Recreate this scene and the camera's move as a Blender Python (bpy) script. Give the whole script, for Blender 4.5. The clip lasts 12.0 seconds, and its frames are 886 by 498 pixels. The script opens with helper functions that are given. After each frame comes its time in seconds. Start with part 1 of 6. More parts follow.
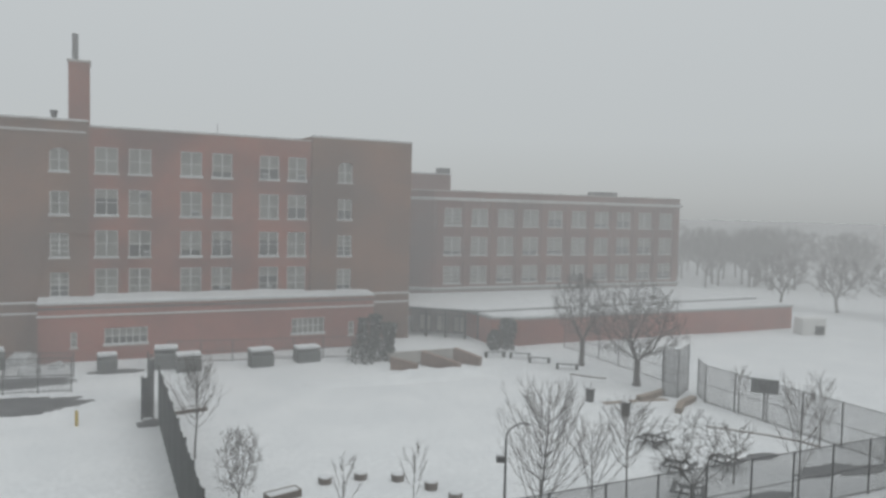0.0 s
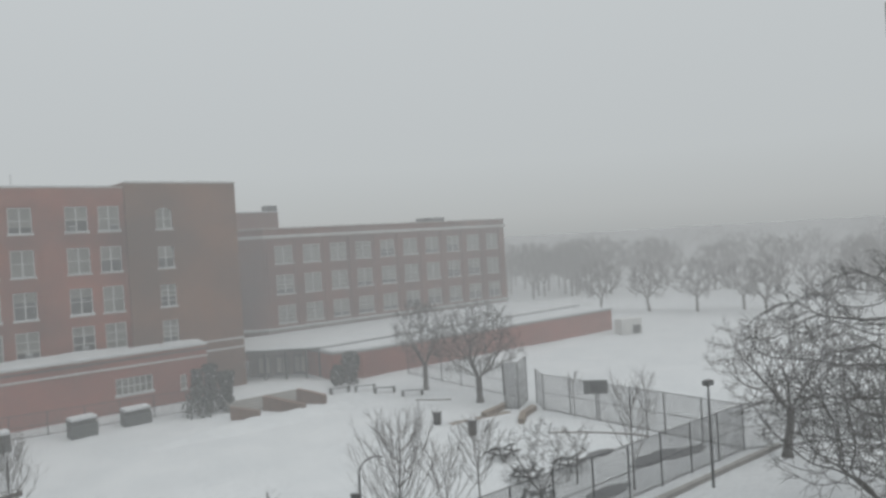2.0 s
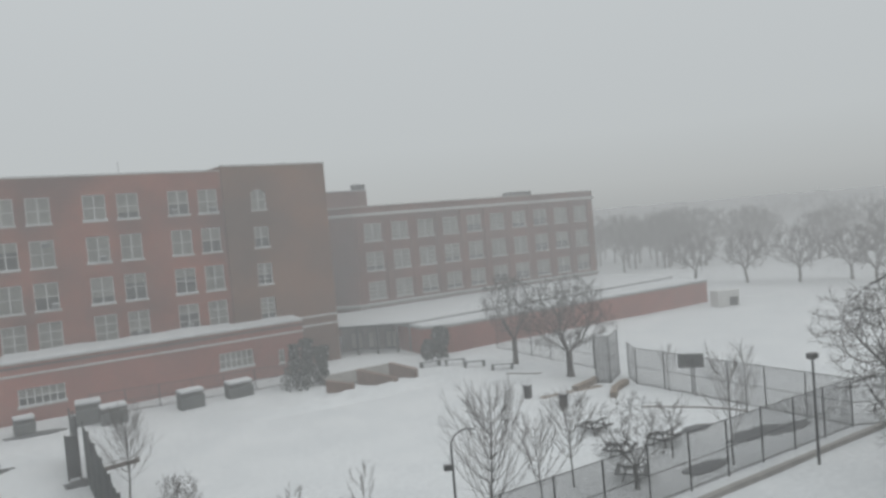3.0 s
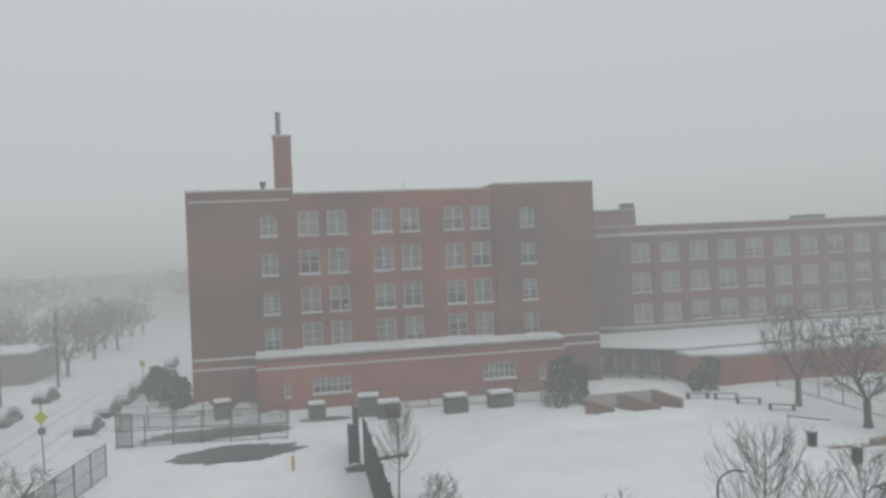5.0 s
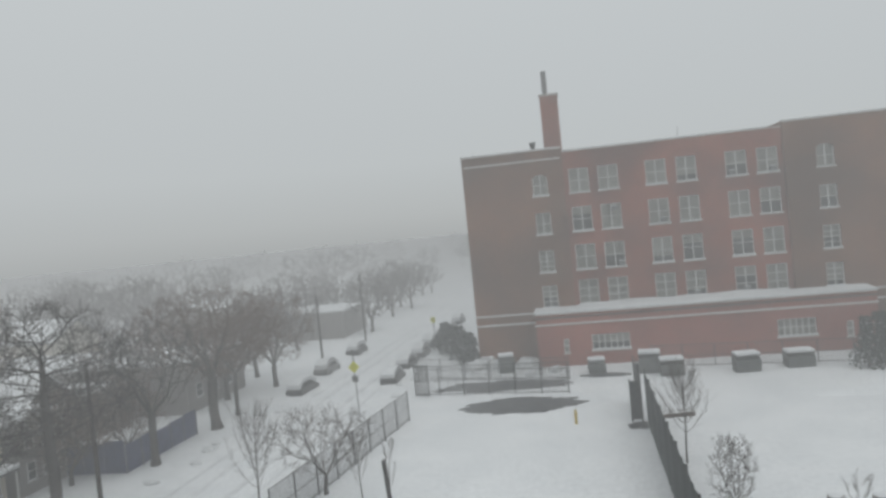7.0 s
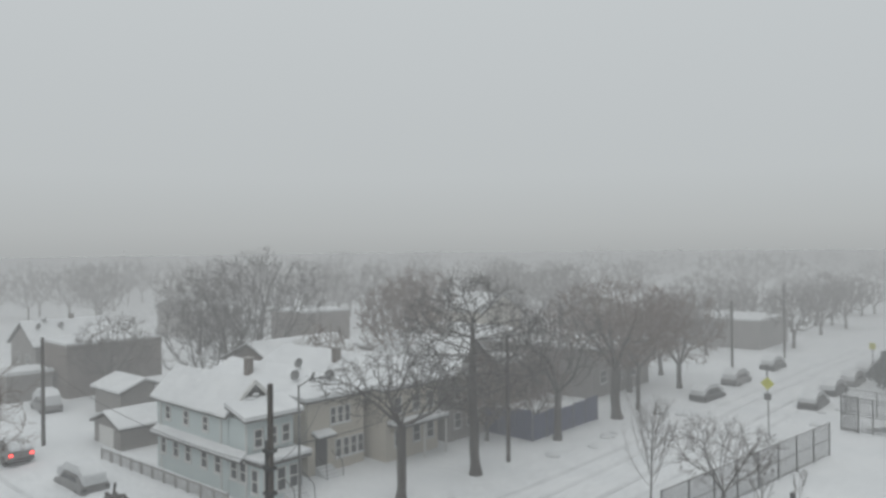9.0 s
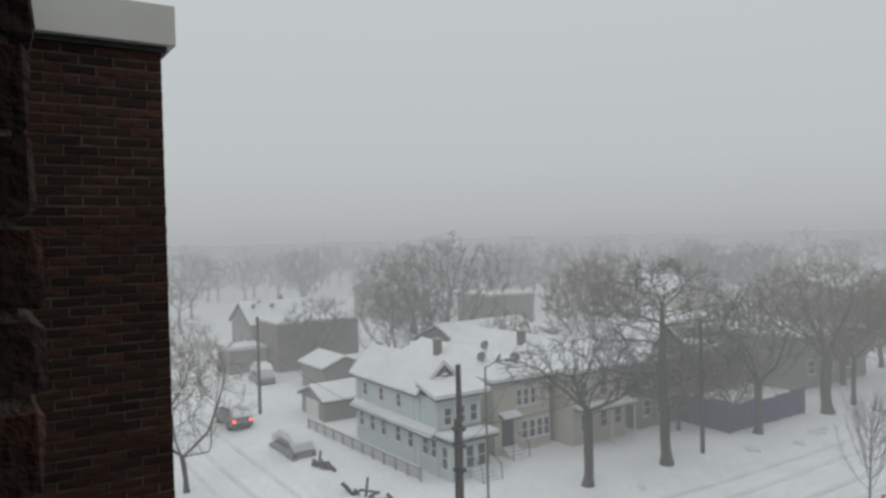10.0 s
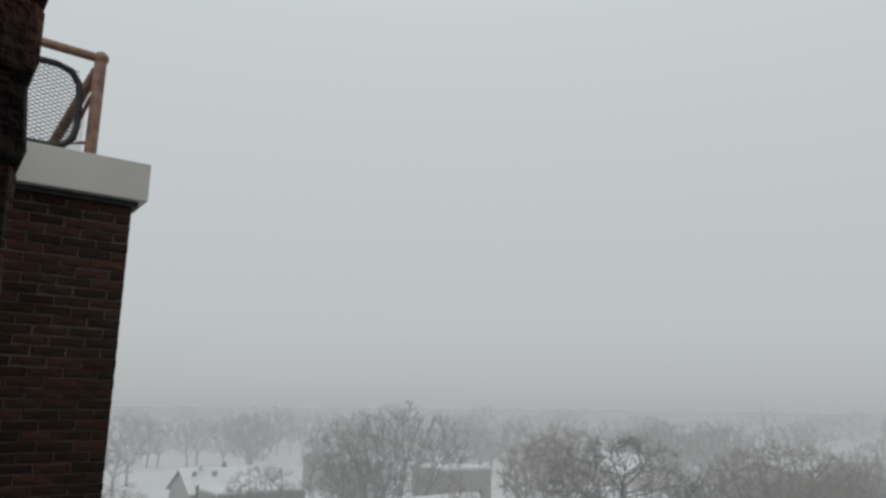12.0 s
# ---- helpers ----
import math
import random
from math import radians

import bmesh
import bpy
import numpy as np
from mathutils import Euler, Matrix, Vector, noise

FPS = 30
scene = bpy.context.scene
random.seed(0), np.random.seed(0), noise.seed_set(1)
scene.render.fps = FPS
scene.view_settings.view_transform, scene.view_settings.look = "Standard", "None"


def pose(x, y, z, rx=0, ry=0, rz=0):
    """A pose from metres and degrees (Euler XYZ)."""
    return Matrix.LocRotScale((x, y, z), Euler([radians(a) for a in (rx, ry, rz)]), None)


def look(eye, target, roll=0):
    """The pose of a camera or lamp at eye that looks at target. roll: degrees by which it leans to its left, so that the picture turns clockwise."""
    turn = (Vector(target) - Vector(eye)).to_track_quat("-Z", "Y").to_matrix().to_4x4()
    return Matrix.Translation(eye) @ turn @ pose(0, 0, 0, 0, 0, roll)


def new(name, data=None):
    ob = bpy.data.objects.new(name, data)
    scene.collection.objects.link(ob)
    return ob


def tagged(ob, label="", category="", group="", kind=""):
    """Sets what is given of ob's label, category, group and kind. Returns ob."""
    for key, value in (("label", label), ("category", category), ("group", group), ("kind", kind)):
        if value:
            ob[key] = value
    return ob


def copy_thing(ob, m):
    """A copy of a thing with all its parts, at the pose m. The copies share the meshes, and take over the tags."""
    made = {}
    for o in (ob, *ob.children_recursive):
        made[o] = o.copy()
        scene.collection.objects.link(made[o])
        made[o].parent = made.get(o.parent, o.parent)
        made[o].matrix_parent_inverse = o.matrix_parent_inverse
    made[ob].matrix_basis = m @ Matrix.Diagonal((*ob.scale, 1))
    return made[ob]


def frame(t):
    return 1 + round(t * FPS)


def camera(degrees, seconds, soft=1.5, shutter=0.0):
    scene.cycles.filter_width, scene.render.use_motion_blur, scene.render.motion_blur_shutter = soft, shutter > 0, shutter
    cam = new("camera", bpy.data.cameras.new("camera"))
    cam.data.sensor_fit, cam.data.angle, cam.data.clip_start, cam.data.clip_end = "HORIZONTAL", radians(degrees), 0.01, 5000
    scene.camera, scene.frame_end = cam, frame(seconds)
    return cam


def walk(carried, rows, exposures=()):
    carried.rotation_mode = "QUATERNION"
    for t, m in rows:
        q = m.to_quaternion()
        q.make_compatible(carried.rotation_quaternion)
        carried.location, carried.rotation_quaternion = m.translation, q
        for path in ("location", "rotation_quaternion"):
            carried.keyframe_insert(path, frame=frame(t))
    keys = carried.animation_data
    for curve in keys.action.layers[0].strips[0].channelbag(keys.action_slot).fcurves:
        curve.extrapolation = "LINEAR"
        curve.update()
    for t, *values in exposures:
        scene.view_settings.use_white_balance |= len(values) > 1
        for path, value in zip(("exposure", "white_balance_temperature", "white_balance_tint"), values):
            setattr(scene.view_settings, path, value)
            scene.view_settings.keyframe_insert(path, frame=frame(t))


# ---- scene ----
cam = camera(62.9, 12.0, soft=2.8)
EYE = (0.0, 0.0, 14.3)
# seconds, yaw, pitch, roll
TURNS = [
    (0, -25.26, -2.99, -1.38), (0.5, -35.92, -0.52, -0.98), (1, -39.59, -0.79, 1.39), (1.5, -42.35, -0.2, 0.54),
    (2, -38.51, -0.79, 3.48), (2.5, -35.98, 0.65, 3.66), (2.7, -34.54, -1.03, 4.21), (4.3, -18.06, -1.2, 3.03),
    (4.5, -16.35, 0.15, 3.14), (5, -10.81, 0.56, 2.65), (5.5, -6.46, -0.63, 4.67), (6, 0.61, 0.68, 6.42),
    (6.5, 5.93, 0.56, 5.31), (7, 10.56, -1.28, 5.65), (7.2, 13.06, -1.40, 6.41), (8.8, 39.95, -1.09, 2.68), (9, 42.64, 0.09, 0.57),
    (9.2, 48.64, 0.92, 1.7), (9.5, 52.69, 1.39, 2.88), (10, 57.05, -0.98, 1.44), (10.5, 55.95, 3.72, 0.45),
    (11, 56.99, 4, 0.77), (11.5, 56.09, 7.11, -0.72), (12, 53.7, 12.23, -0.56),
]
# small sway of the eye: seconds, metres
SWAY = [(0.0, 0.0, 0.0, 0.0), (0.8, 0.0, 0.0, 0.0), (1.2, 0.0, 0.0, 0.055), (1.8, 0.0, 0.0, 0.055), (2.5, 0.0, 0.0, 0.0), (7.2, 0.0, 0.0, 0.0), (8.8, 0.0, 0.03, 0.03), (9.2, 0.0, 0.05, 0.07), (9.5, 0.0, 0.045, 0.07), (10.0, 0.0, 0.01, 0.07), (10.5, 0.0, 0.0, -0.025), (11.0, 0.0, 0.0, -0.01), (12.0, 0.0, 0.0, 0.045)]


def eye_at(t):
    return [EYE[k] + float(np.interp(t, [r[0] for r in SWAY], [r[k + 1] for r in SWAY])) for k in range(3)]


walk(cam, [(t, pose(*eye_at(t), 90 + p, r, y)) for t, y, p, r in TURNS])

# ---- sky, light and falling-snow haze ----
world = bpy.data.worlds.new("overcast")
scene.world = world
world.use_nodes = True
wt = world.node_tree
wt.nodes.clear()
w_out = wt.nodes.new("ShaderNodeOutputWorld")
w_bg = wt.nodes.new("ShaderNodeBackground")
w_co = wt.nodes.new("ShaderNodeTexCoord")
w_sep = wt.nodes.new("ShaderNodeSeparateXYZ")
w_ramp = wt.nodes.new("ShaderNodeValToRGB")
w_sky = wt.nodes.new("ShaderNodeTexSky")
w_sky.sky_type, w_sky.sun_disc = "NISHITA", False
w_sky.sun_elevation, w_sky.sun_rotation = radians(40), radians(200)
w_mix = wt.nodes.new("ShaderNodeMixRGB")
w_mix.inputs["Fac"].default_value = 0.97
w_gain = wt.nodes.new("ShaderNodeMixRGB")
w_gain.blend_type = "MULTIPLY"
w_gain.inputs["Fac"].default_value = 1.0
w_gain.inputs["Color2"].default_value = (0.1, 0.1, 0.1, 1)
# cloud layer: dull at the horizon, brighter towards the zenith
SKY = [(0.0, (0.41, 0.428, 0.432)), (0.03, (0.45, 0.47, 0.476)), (0.10, (0.505, 0.53, 0.538)), (0.32, (0.55, 0.58, 0.59)), (0.50, (0.585, 0.63, 0.64)), (1.0, (1.22, 1.26, 1.28))]
ramp = w_ramp.color_ramp
while len(ramp.elements) < len(SKY):
    ramp.elements.new(0.5)
for el, (at, col) in zip(ramp.elements, SKY):
    el.position, el.color = at, (*col, 1)
wt.links.new(w_co.outputs["Generated"], w_sep.inputs[0])
wt.links.new(w_sep.outputs["Z"], w_ramp.inputs["Fac"])
wt.links.new(w_sky.outputs["Color"], w_gain.inputs["Color1"])
wt.links.new(w_gain.outputs["Color"], w_mix.inputs["Color1"])
wt.links.new(w_ramp.outputs["Color"], w_mix.inputs["Color2"])
wt.links.new(w_mix.outputs["Color"], w_bg.inputs["Color"])
w_bg.inputs["Strength"].default_value = 1.0
wt.links.new(w_bg.outputs[0], w_out.inputs["Surface"])
# falling snow: the air scatters light within nine kilometres of the place
w_geo = wt.nodes.new("ShaderNodeNewGeometry")
w_len = wt.nodes.new("ShaderNodeVectorMath")
w_len.operation = "LENGTH"
w_lt = wt.nodes.new("ShaderNodeMath")
w_lt.operation = "LESS_THAN"
w_lt.inputs[1].default_value = 9000.0
w_mul = wt.nodes.new("ShaderNodeMath")
w_mul.operation = "MULTIPLY"
w_mul.inputs[1].default_value = 0.0082
w_vol = wt.nodes.new("ShaderNodeVolumeScatter")
w_vol.inputs["Color"].default_value = (1.0, 1.0, 1.0, 1)
w_vol.inputs["Anisotropy"].default_value = 0.0
wt.links.new(w_geo.outputs["Position"], w_len.inputs[0])
wt.links.new(w_len.outputs["Value"], w_lt.inputs[0])
wt.links.new(w_lt.outputs[0], w_mul.inputs[0])
# haze is left out of the recess, y below 3, to keep its walls dark
w_ps = wt.nodes.new("ShaderNodeSeparateXYZ")
w_gt = wt.nodes.new("ShaderNodeMath")
w_gt.operation = "GREATER_THAN"
w_gt.inputs[1].default_value = 3.0
w_m2 = wt.nodes.new("ShaderNodeMath")
w_m2.operation = "MULTIPLY"
wt.links.new(w_geo.outputs["Position"], w_ps.inputs[0])
wt.links.new(w_ps.outputs["Y"], w_gt.inputs[0])
wt.links.new(w_mul.outputs[0], w_m2.inputs[0])
wt.links.new(w_gt.outputs[0], w_m2.inputs[1])
wt.links.new(w_m2.outputs[0], w_vol.inputs["Density"])
wt.links.new(w_vol.outputs[0], w_out.inputs["Volume"])

sun_data = bpy.data.lights.new("sun", "SUN")
sun_data.energy, sun_data.angle, sun_data.color = 0.5, radians(40), (1.0, 0.97, 0.93)
sun = new("sun", sun_data)
sun.matrix_world = look((40, -60, 90), (0, 20, 0))
# the haze is even, so long steps through it are enough
world.cycles.volume_step_size = 60.0
world.cycles.volume_sampling = "DISTANCE"
scene.cycles.volume_max_steps = 6

# ---- materials ----
def base_mat(name, rough=0.8, metal=0.0):
    m = bpy.data.materials.new(name)
    m.use_nodes = True
    b = m.node_tree.nodes["Principled BSDF"]
    b.inputs["Roughness"].default_value, b.inputs["Metallic"].default_value = rough, metal
    return m, m.node_tree, b


def noise_mat(name, c1, c2, scale=4.0, rough=0.8, metal=0.0, bump=0.2, fine=60.0, low=0.35, high=0.65, spread=0.0):
    """Two tones mottled at a coarse and a fine scale, with a little relief; spread: variation from piece to piece."""
    m, t, b = base_mat(name, rough, metal)
    co = t.nodes.new("ShaderNodeTexCoord")
    n1 = t.nodes.new("ShaderNodeTexNoise")
    n1.inputs["Scale"].default_value, n1.inputs["Detail"].default_value = scale, 6
    n2 = t.nodes.new("ShaderNodeTexNoise")
    n2.inputs["Scale"].default_value, n2.inputs["Detail"].default_value = fine, 3
    mix = t.nodes.new("ShaderNodeMixRGB")
    mix.inputs["Color1"].default_value, mix.inputs["Color2"].default_value = (*c1, 1), (*c2, 1)
    rng = t.nodes.new("ShaderNodeMapRange")
    rng.inputs["From Min"].default_value, rng.inputs["From Max"].default_value = low, high
    t.links.new(co.outputs["Object"], n1.inputs["Vector"])
    t.links.new(co.outputs["Object"], n2.inputs["Vector"])
    t.links.new(n1.outputs["Fac"], rng.inputs["Value"])
    t.links.new(rng.outputs[0], mix.inputs["Fac"])
    mix2 = t.nodes.new("ShaderNodeMixRGB")
    mix2.blend_type = "MULTIPLY"
    mix2.inputs["Fac"].default_value = 0.35
    t.links.new(mix.outputs[0], mix2.inputs["Color1"])
    t.links.new(n2.outputs["Fac"], mix2.inputs["Color2"])
    last = mix2.outputs[0]
    if spread:
        info = t.nodes.new("ShaderNodeObjectInfo")
        hsv = t.nodes.new("ShaderNodeHueSaturation")
        r2 = t.nodes.new("ShaderNodeMapRange")
        r2.inputs["To Min"].default_value, r2.inputs["To Max"].default_value = 1 - spread, 1 + spread
        t.links.new(info.outputs["Random"], r2.inputs["Value"])
        t.links.new(r2.outputs[0], hsv.inputs["Value"])
        t.links.new(last, hsv.inputs["Color"])
        last = hsv.outputs[0]
    t.links.new(last, b.inputs["Base Color"])
    if bump:
        bp = t.nodes.new("ShaderNodeBump")
        bp.inputs["Strength"].default_value, bp.inputs["Distance"].default_value = bump, 0.02
        t.links.new(n2.outputs["Fac"], bp.inputs["Height"])
        t.links.new(bp.outputs[0], b.inputs["Normal"])
    return m


def brick_mat(name, c1, c2, mortar, stain=0.5):
    """Brickwork too far off to be laid brick by brick: courses, mottling and large stains."""
    m, t, b = base_mat(name, 0.9)
    co = t.nodes.new("ShaderNodeTexCoord")
    sep = t.nodes.new("ShaderNodeSeparateXYZ")
    add = t.nodes.new("ShaderNodeMath")
    comb = t.nodes.new("ShaderNodeCombineXYZ")
    br = t.nodes.new("ShaderNodeTexBrick")
    for key, val in (("Scale", 1.0), ("Brick Width", 0.213), ("Row Height", 0.0677), ("Mortar Size", 0.005), ("Bias", 0.0)):
        br.inputs[key].default_value = val
    br.inputs["Color1"].default_value, br.inputs["Color2"].default_value, br.inputs["Mortar"].default_value = (*c1, 1), (*c2, 1), (*mortar, 1)
    n1 = t.nodes.new("ShaderNodeTexNoise")
    n1.inputs["Scale"].default_value, n1.inputs["Detail"].default_value = 0.16, 5
    rng = t.nodes.new("ShaderNodeMapRange")
    rng.inputs["From Min"].default_value, rng.inputs["From Max"].default_value = 0.35, 0.68
    rng.inputs["To Min"].default_value, rng.inputs["To Max"].default_value = 1 - stain, 1.1
    mul = t.nodes.new("ShaderNodeMixRGB")
    mul.blend_type, mul.inputs["Fac"].default_value = "MULTIPLY", 1.0
    t.links.new(co.outputs["Object"], sep.inputs[0])
    t.links.new(sep.outputs["X"], add.inputs[0])
    t.links.new(sep.outputs["Y"], add.inputs[1])
    t.links.new(add.outputs[0], comb.inputs["X"])
    t.links.new(sep.outputs["Z"], comb.inputs["Y"])
    t.links.new(comb.outputs[0], br.inputs["Vector"])
    t.links.new(co.outputs["Object"], n1.inputs["Vector"])
    t.links.new(n1.outputs["Fac"], rng.inputs["Value"])
    t.links.new(br.outputs["Color"], mul.inputs["Color1"])
    t.links.new(rng.outputs[0], mul.inputs["Color2"])
    t.links.new(mul.outputs[0], b.inputs["Base Color"])
    return m


def siding_mat(name, c1, c2, pitch=0.2):
    """Painted clapboard: lapped boards as fine relief, with dirt."""
    m, t, b = base_mat(name, 0.6)
    co = t.nodes.new("ShaderNodeTexCoord")
    wv = t.nodes.new("ShaderNodeTexWave")
    wv.wave_type, wv.bands_direction, wv.wave_profile = "BANDS", "Z", "SAW"
    wv.inputs["Scale"].default_value = 0.314 / pitch
    nz = t.nodes.new("ShaderNodeTexNoise")
    nz.inputs["Scale"].default_value, nz.inputs["Detail"].default_value = 0.8, 6
    mix = t.nodes.new("ShaderNodeMixRGB")
    mix.inputs["Color1"].default_value, mix.inputs["Color2"].default_value = (*c1, 1), (*c2, 1)
    bp = t.nodes.new("ShaderNodeBump")
    bp.inputs["Strength"].default_value, bp.inputs["Distance"].default_value = 0.8, 0.03
    t.links.new(co.outputs["Object"], wv.inputs["Vector"])
    t.links.new(co.outputs["Object"], nz.inputs["Vector"])
    t.links.new(nz.outputs["Fac"], mix.inputs["Fac"])
    t.links.new(mix.outputs[0], b.inputs["Base Color"])
    t.links.new(wv.outputs["Fac"], bp.inputs["Height"])
    t.links.new(bp.outputs[0], b.inputs["Normal"])
    return m


SNOW = noise_mat("snow", (0.74, 0.765, 0.78), (0.82, 0.84, 0.85), 0.25, 0.85, 0, 0.25, 3.0)
SNOW_ROOF = noise_mat("roof_snow", (0.68, 0.70, 0.715), (0.76, 0.78, 0.79), 0.6, 0.85, 0, 0.3, 5.0)
BRICK = brick_mat("red_brick", (0.345, 0.078, 0.031), (0.265, 0.062, 0.027), (0.22, 0.105, 0.06), 0.6)
BRICK_BROWN = brick_mat("brown_brick", (0.225, 0.086, 0.030), (0.17, 0.066, 0.025), (0.15, 0.085, 0.048), 0.5)
BRICK_WING = brick_mat("wing_brick", (0.215, 0.058, 0.028), (0.165, 0.046, 0.024), (0.15, 0.085, 0.058), 0.4)
BRICK_LOW = brick_mat("low_brick", (0.36, 0.095, 0.055), (0.29, 0.078, 0.048), (0.25, 0.13, 0.10), 0.3)
LIMESTONE = noise_mat("limestone", (0.50, 0.47, 0.44), (0.60, 0.57, 0.54), 1.5, 0.85, 0, 0.2)
WHITE_PAINT = noise_mat("white_paint", (0.70, 0.70, 0.68), (0.79, 0.79, 0.77), 2.0, 0.5, 0, 0.05)
BLIND = noise_mat("blind_behind_glass", (0.31, 0.295, 0.245), (0.46, 0.44, 0.38), 0.5, 0.7, 0, 0.0, 8.0)
# near-black colour that stands for the shade of unlit rooms
ROOM_SHADE = noise_mat("room_shade", (0.03, 0.03, 0.035), (0.06, 0.06, 0.06), 0.6, 0.9, 0, 0)
CONCRETE = noise_mat("concrete", (0.30, 0.29, 0.27), (0.40, 0.385, 0.36), 1.2, 0.9, 0, 0.3)
TAN_STONE = noise_mat("tan_stone", (0.25, 0.19, 0.14), (0.33, 0.26, 0.20), 1.5, 0.9, 0, 0.4)
STEP_BRICK = noise_mat("step_brick", (0.19, 0.115, 0.085), (0.27, 0.17, 0.125), 1.5, 0.9, 0, 0.4)
BARK = noise_mat("bark", (0.055, 0.048, 0.042), (0.10, 0.09, 0.08), 6.0, 0.95, 0, 0.6, 40.0)
BARK_PALE = noise_mat("pale_bark", (0.13, 0.11, 0.085), (0.20, 0.17, 0.13), 3.0, 0.95, 0, 0.5, 30.0)
TWIG = noise_mat("twig", (0.085, 0.07, 0.058), (0.13, 0.108, 0.09), 4.0, 0.95, 0, 0)
TWIG_BROWN = noise_mat("brown_twig", (0.13, 0.082, 0.055), (0.18, 0.115, 0.08), 4.0, 0.95, 0, 0)
EVERGREEN = noise_mat("evergreen", (0.02, 0.035, 0.03), (0.05, 0.065, 0.05), 3.0, 0.95, 0, 0)
STEEL = noise_mat("galvanised_steel", (0.16, 0.165, 0.165), (0.24, 0.245, 0.245), 5.0, 0.55, 0.6, 0.1)
DARK_STEEL = noise_mat("dark_steel", (0.03, 0.032, 0.033), (0.055, 0.057, 0.058), 5.0, 0.6, 0.3, 0.1)
TIMBER = noise_mat("old_timber", (0.10, 0.075, 0.055), (0.17, 0.13, 0.10), 8.0, 0.9, 0, 0.4, 50.0)
POLE_WOOD = noise_mat("pole_wood", (0.045, 0.035, 0.03), (0.085, 0.07, 0.058), 6.0, 0.9, 0, 0.4, 40.0)
PACKED_SNOW = noise_mat("packed_snow", (0.58, 0.60, 0.61), (0.73, 0.75, 0.76), 0.5, 0.8, 0, 0.4, 4.0)
ASPHALT = noise_mat("wet_asphalt", (0.055, 0.06, 0.065), (0.10, 0.105, 0.11), 0.8, 0.45, 0, 0.2, 20.0)
YELLOW = noise_mat("yellow_paint", (0.60, 0.42, 0.03), (0.70, 0.50, 0.05), 4.0, 0.5, 0, 0.05)
SIGN_YELLOW = noise_mat("sign_yellow", (0.62, 0.62, 0.02), (0.70, 0.70, 0.04), 3.0, 0.4, 0, 0)
BLUE_TARP = noise_mat("blue_tarp", (0.035, 0.05, 0.13), (0.06, 0.08, 0.19), 1.5, 0.6, 0, 0.4, 6.0)
MINT = siding_mat("mint_siding", (0.46, 0.535, 0.54), (0.56, 0.63, 0.63))
CREAM = siding_mat("cream_siding", (0.46, 0.43, 0.36), (0.56, 0.52, 0.45))
GREY_SIDING = siding_mat("grey_siding", (0.22, 0.21, 0.20), (0.30, 0.285, 0.27))
BROWN_WALL = noise_mat("brown_wall", (0.17, 0.14, 0.12), (0.23, 0.195, 0.17), 0.8, 0.9, 0, 0.2)
SHINGLE = noise_mat("shingle", (0.06, 0.058, 0.055), (0.11, 0.105, 0.10), 2.0, 0.95, 0, 0.4)
COPING = noise_mat("coping_metal", (0.58, 0.57, 0.53), (0.63, 0.62, 0.58), 0.8, 0.55, 0.0, 0.02, 1.2)
RUST_PIPE = noise_mat("rusty_pipe", (0.26, 0.14, 0.095), (0.40, 0.255, 0.195), 14.0, 0.8, 0.1, 0.4, 90.0)
BLACK_BAR = noise_mat("black_bar", (0.02, 0.018, 0.018), (0.05, 0.045, 0.043), 10.0, 0.6, 0.2, 0.2)
# brown-red brick and its mortar, both darkened to include the recess shade
NEAR_BRICK_SHADED = noise_mat("near_brick_shaded", (0.070, 0.024, 0.012), (0.014, 0.008, 0.006), 9.0, 0.95, 0, 0.7, 90.0, spread=0.6)
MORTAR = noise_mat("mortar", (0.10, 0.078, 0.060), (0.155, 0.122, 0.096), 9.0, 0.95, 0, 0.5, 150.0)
RUBBER = noise_mat("rubber", (0.015, 0.015, 0.016), (0.03, 0.03, 0.03), 5.0, 0.9, 0, 0)
CAR_GREY = noise_mat("car_paint", (0.30, 0.30, 0.30), (0.34, 0.34, 0.34), 1.0, 0.3, 0.3, 0)
CAR_DARK = noise_mat("dark_car_paint", (0.08, 0.083, 0.09), (0.11, 0.113, 0.12), 1.0, 0.3, 0.3, 0)
BIN_GREEN = noise_mat("dumpster_paint", (0.10, 0.115, 0.11), (0.15, 0.165, 0.16), 1.5, 0.6, 0.2, 0.2)

GLASS, g_tree, g_bsdf = base_mat("window_glass", 0.05)
g_bsdf.inputs["Base Color"].default_value = (0.9, 0.92, 0.92, 1)
g_bsdf.inputs["Transmission Weight"].default_value = 1.0
g_bsdf.inputs["IOR"].default_value = 1.45

TAIL_LAMP, tl_tree, tl_bsdf = base_mat("lit_tail_lamp", 0.3)
tl_bsdf.inputs["Base Color"].default_value = (0.5, 0.02, 0.02, 1)
tl_bsdf.inputs["Emission Color"].default_value = (1.0, 0.05, 0.04, 1)
tl_bsdf.inputs["Emission Strength"].default_value = 6.0


# ---- builders ----
def thing(name, label, category, group="", kind="", at=(0, 0, 0), turn=0.0):
    ob = new(name)
    ob.empty_display_size = 0.2
    ob.matrix_basis = pose(*at, 0, 0, turn)
    return tagged(ob, label, category, group, kind)


def part(name, bm, material, parent, label=""):
    me = bpy.data.meshes.new(name)
    bm.to_mesh(me)
    bm.free()
    me.materials.append(material)
    ob = new(name, me)
    ob.parent = parent
    if label:
        ob["label"] = label
    return ob


def solo(name, bm, material, label="", category="", group="", kind=""):
    return tagged(part(name, bm, material, None), label, category, group, kind)


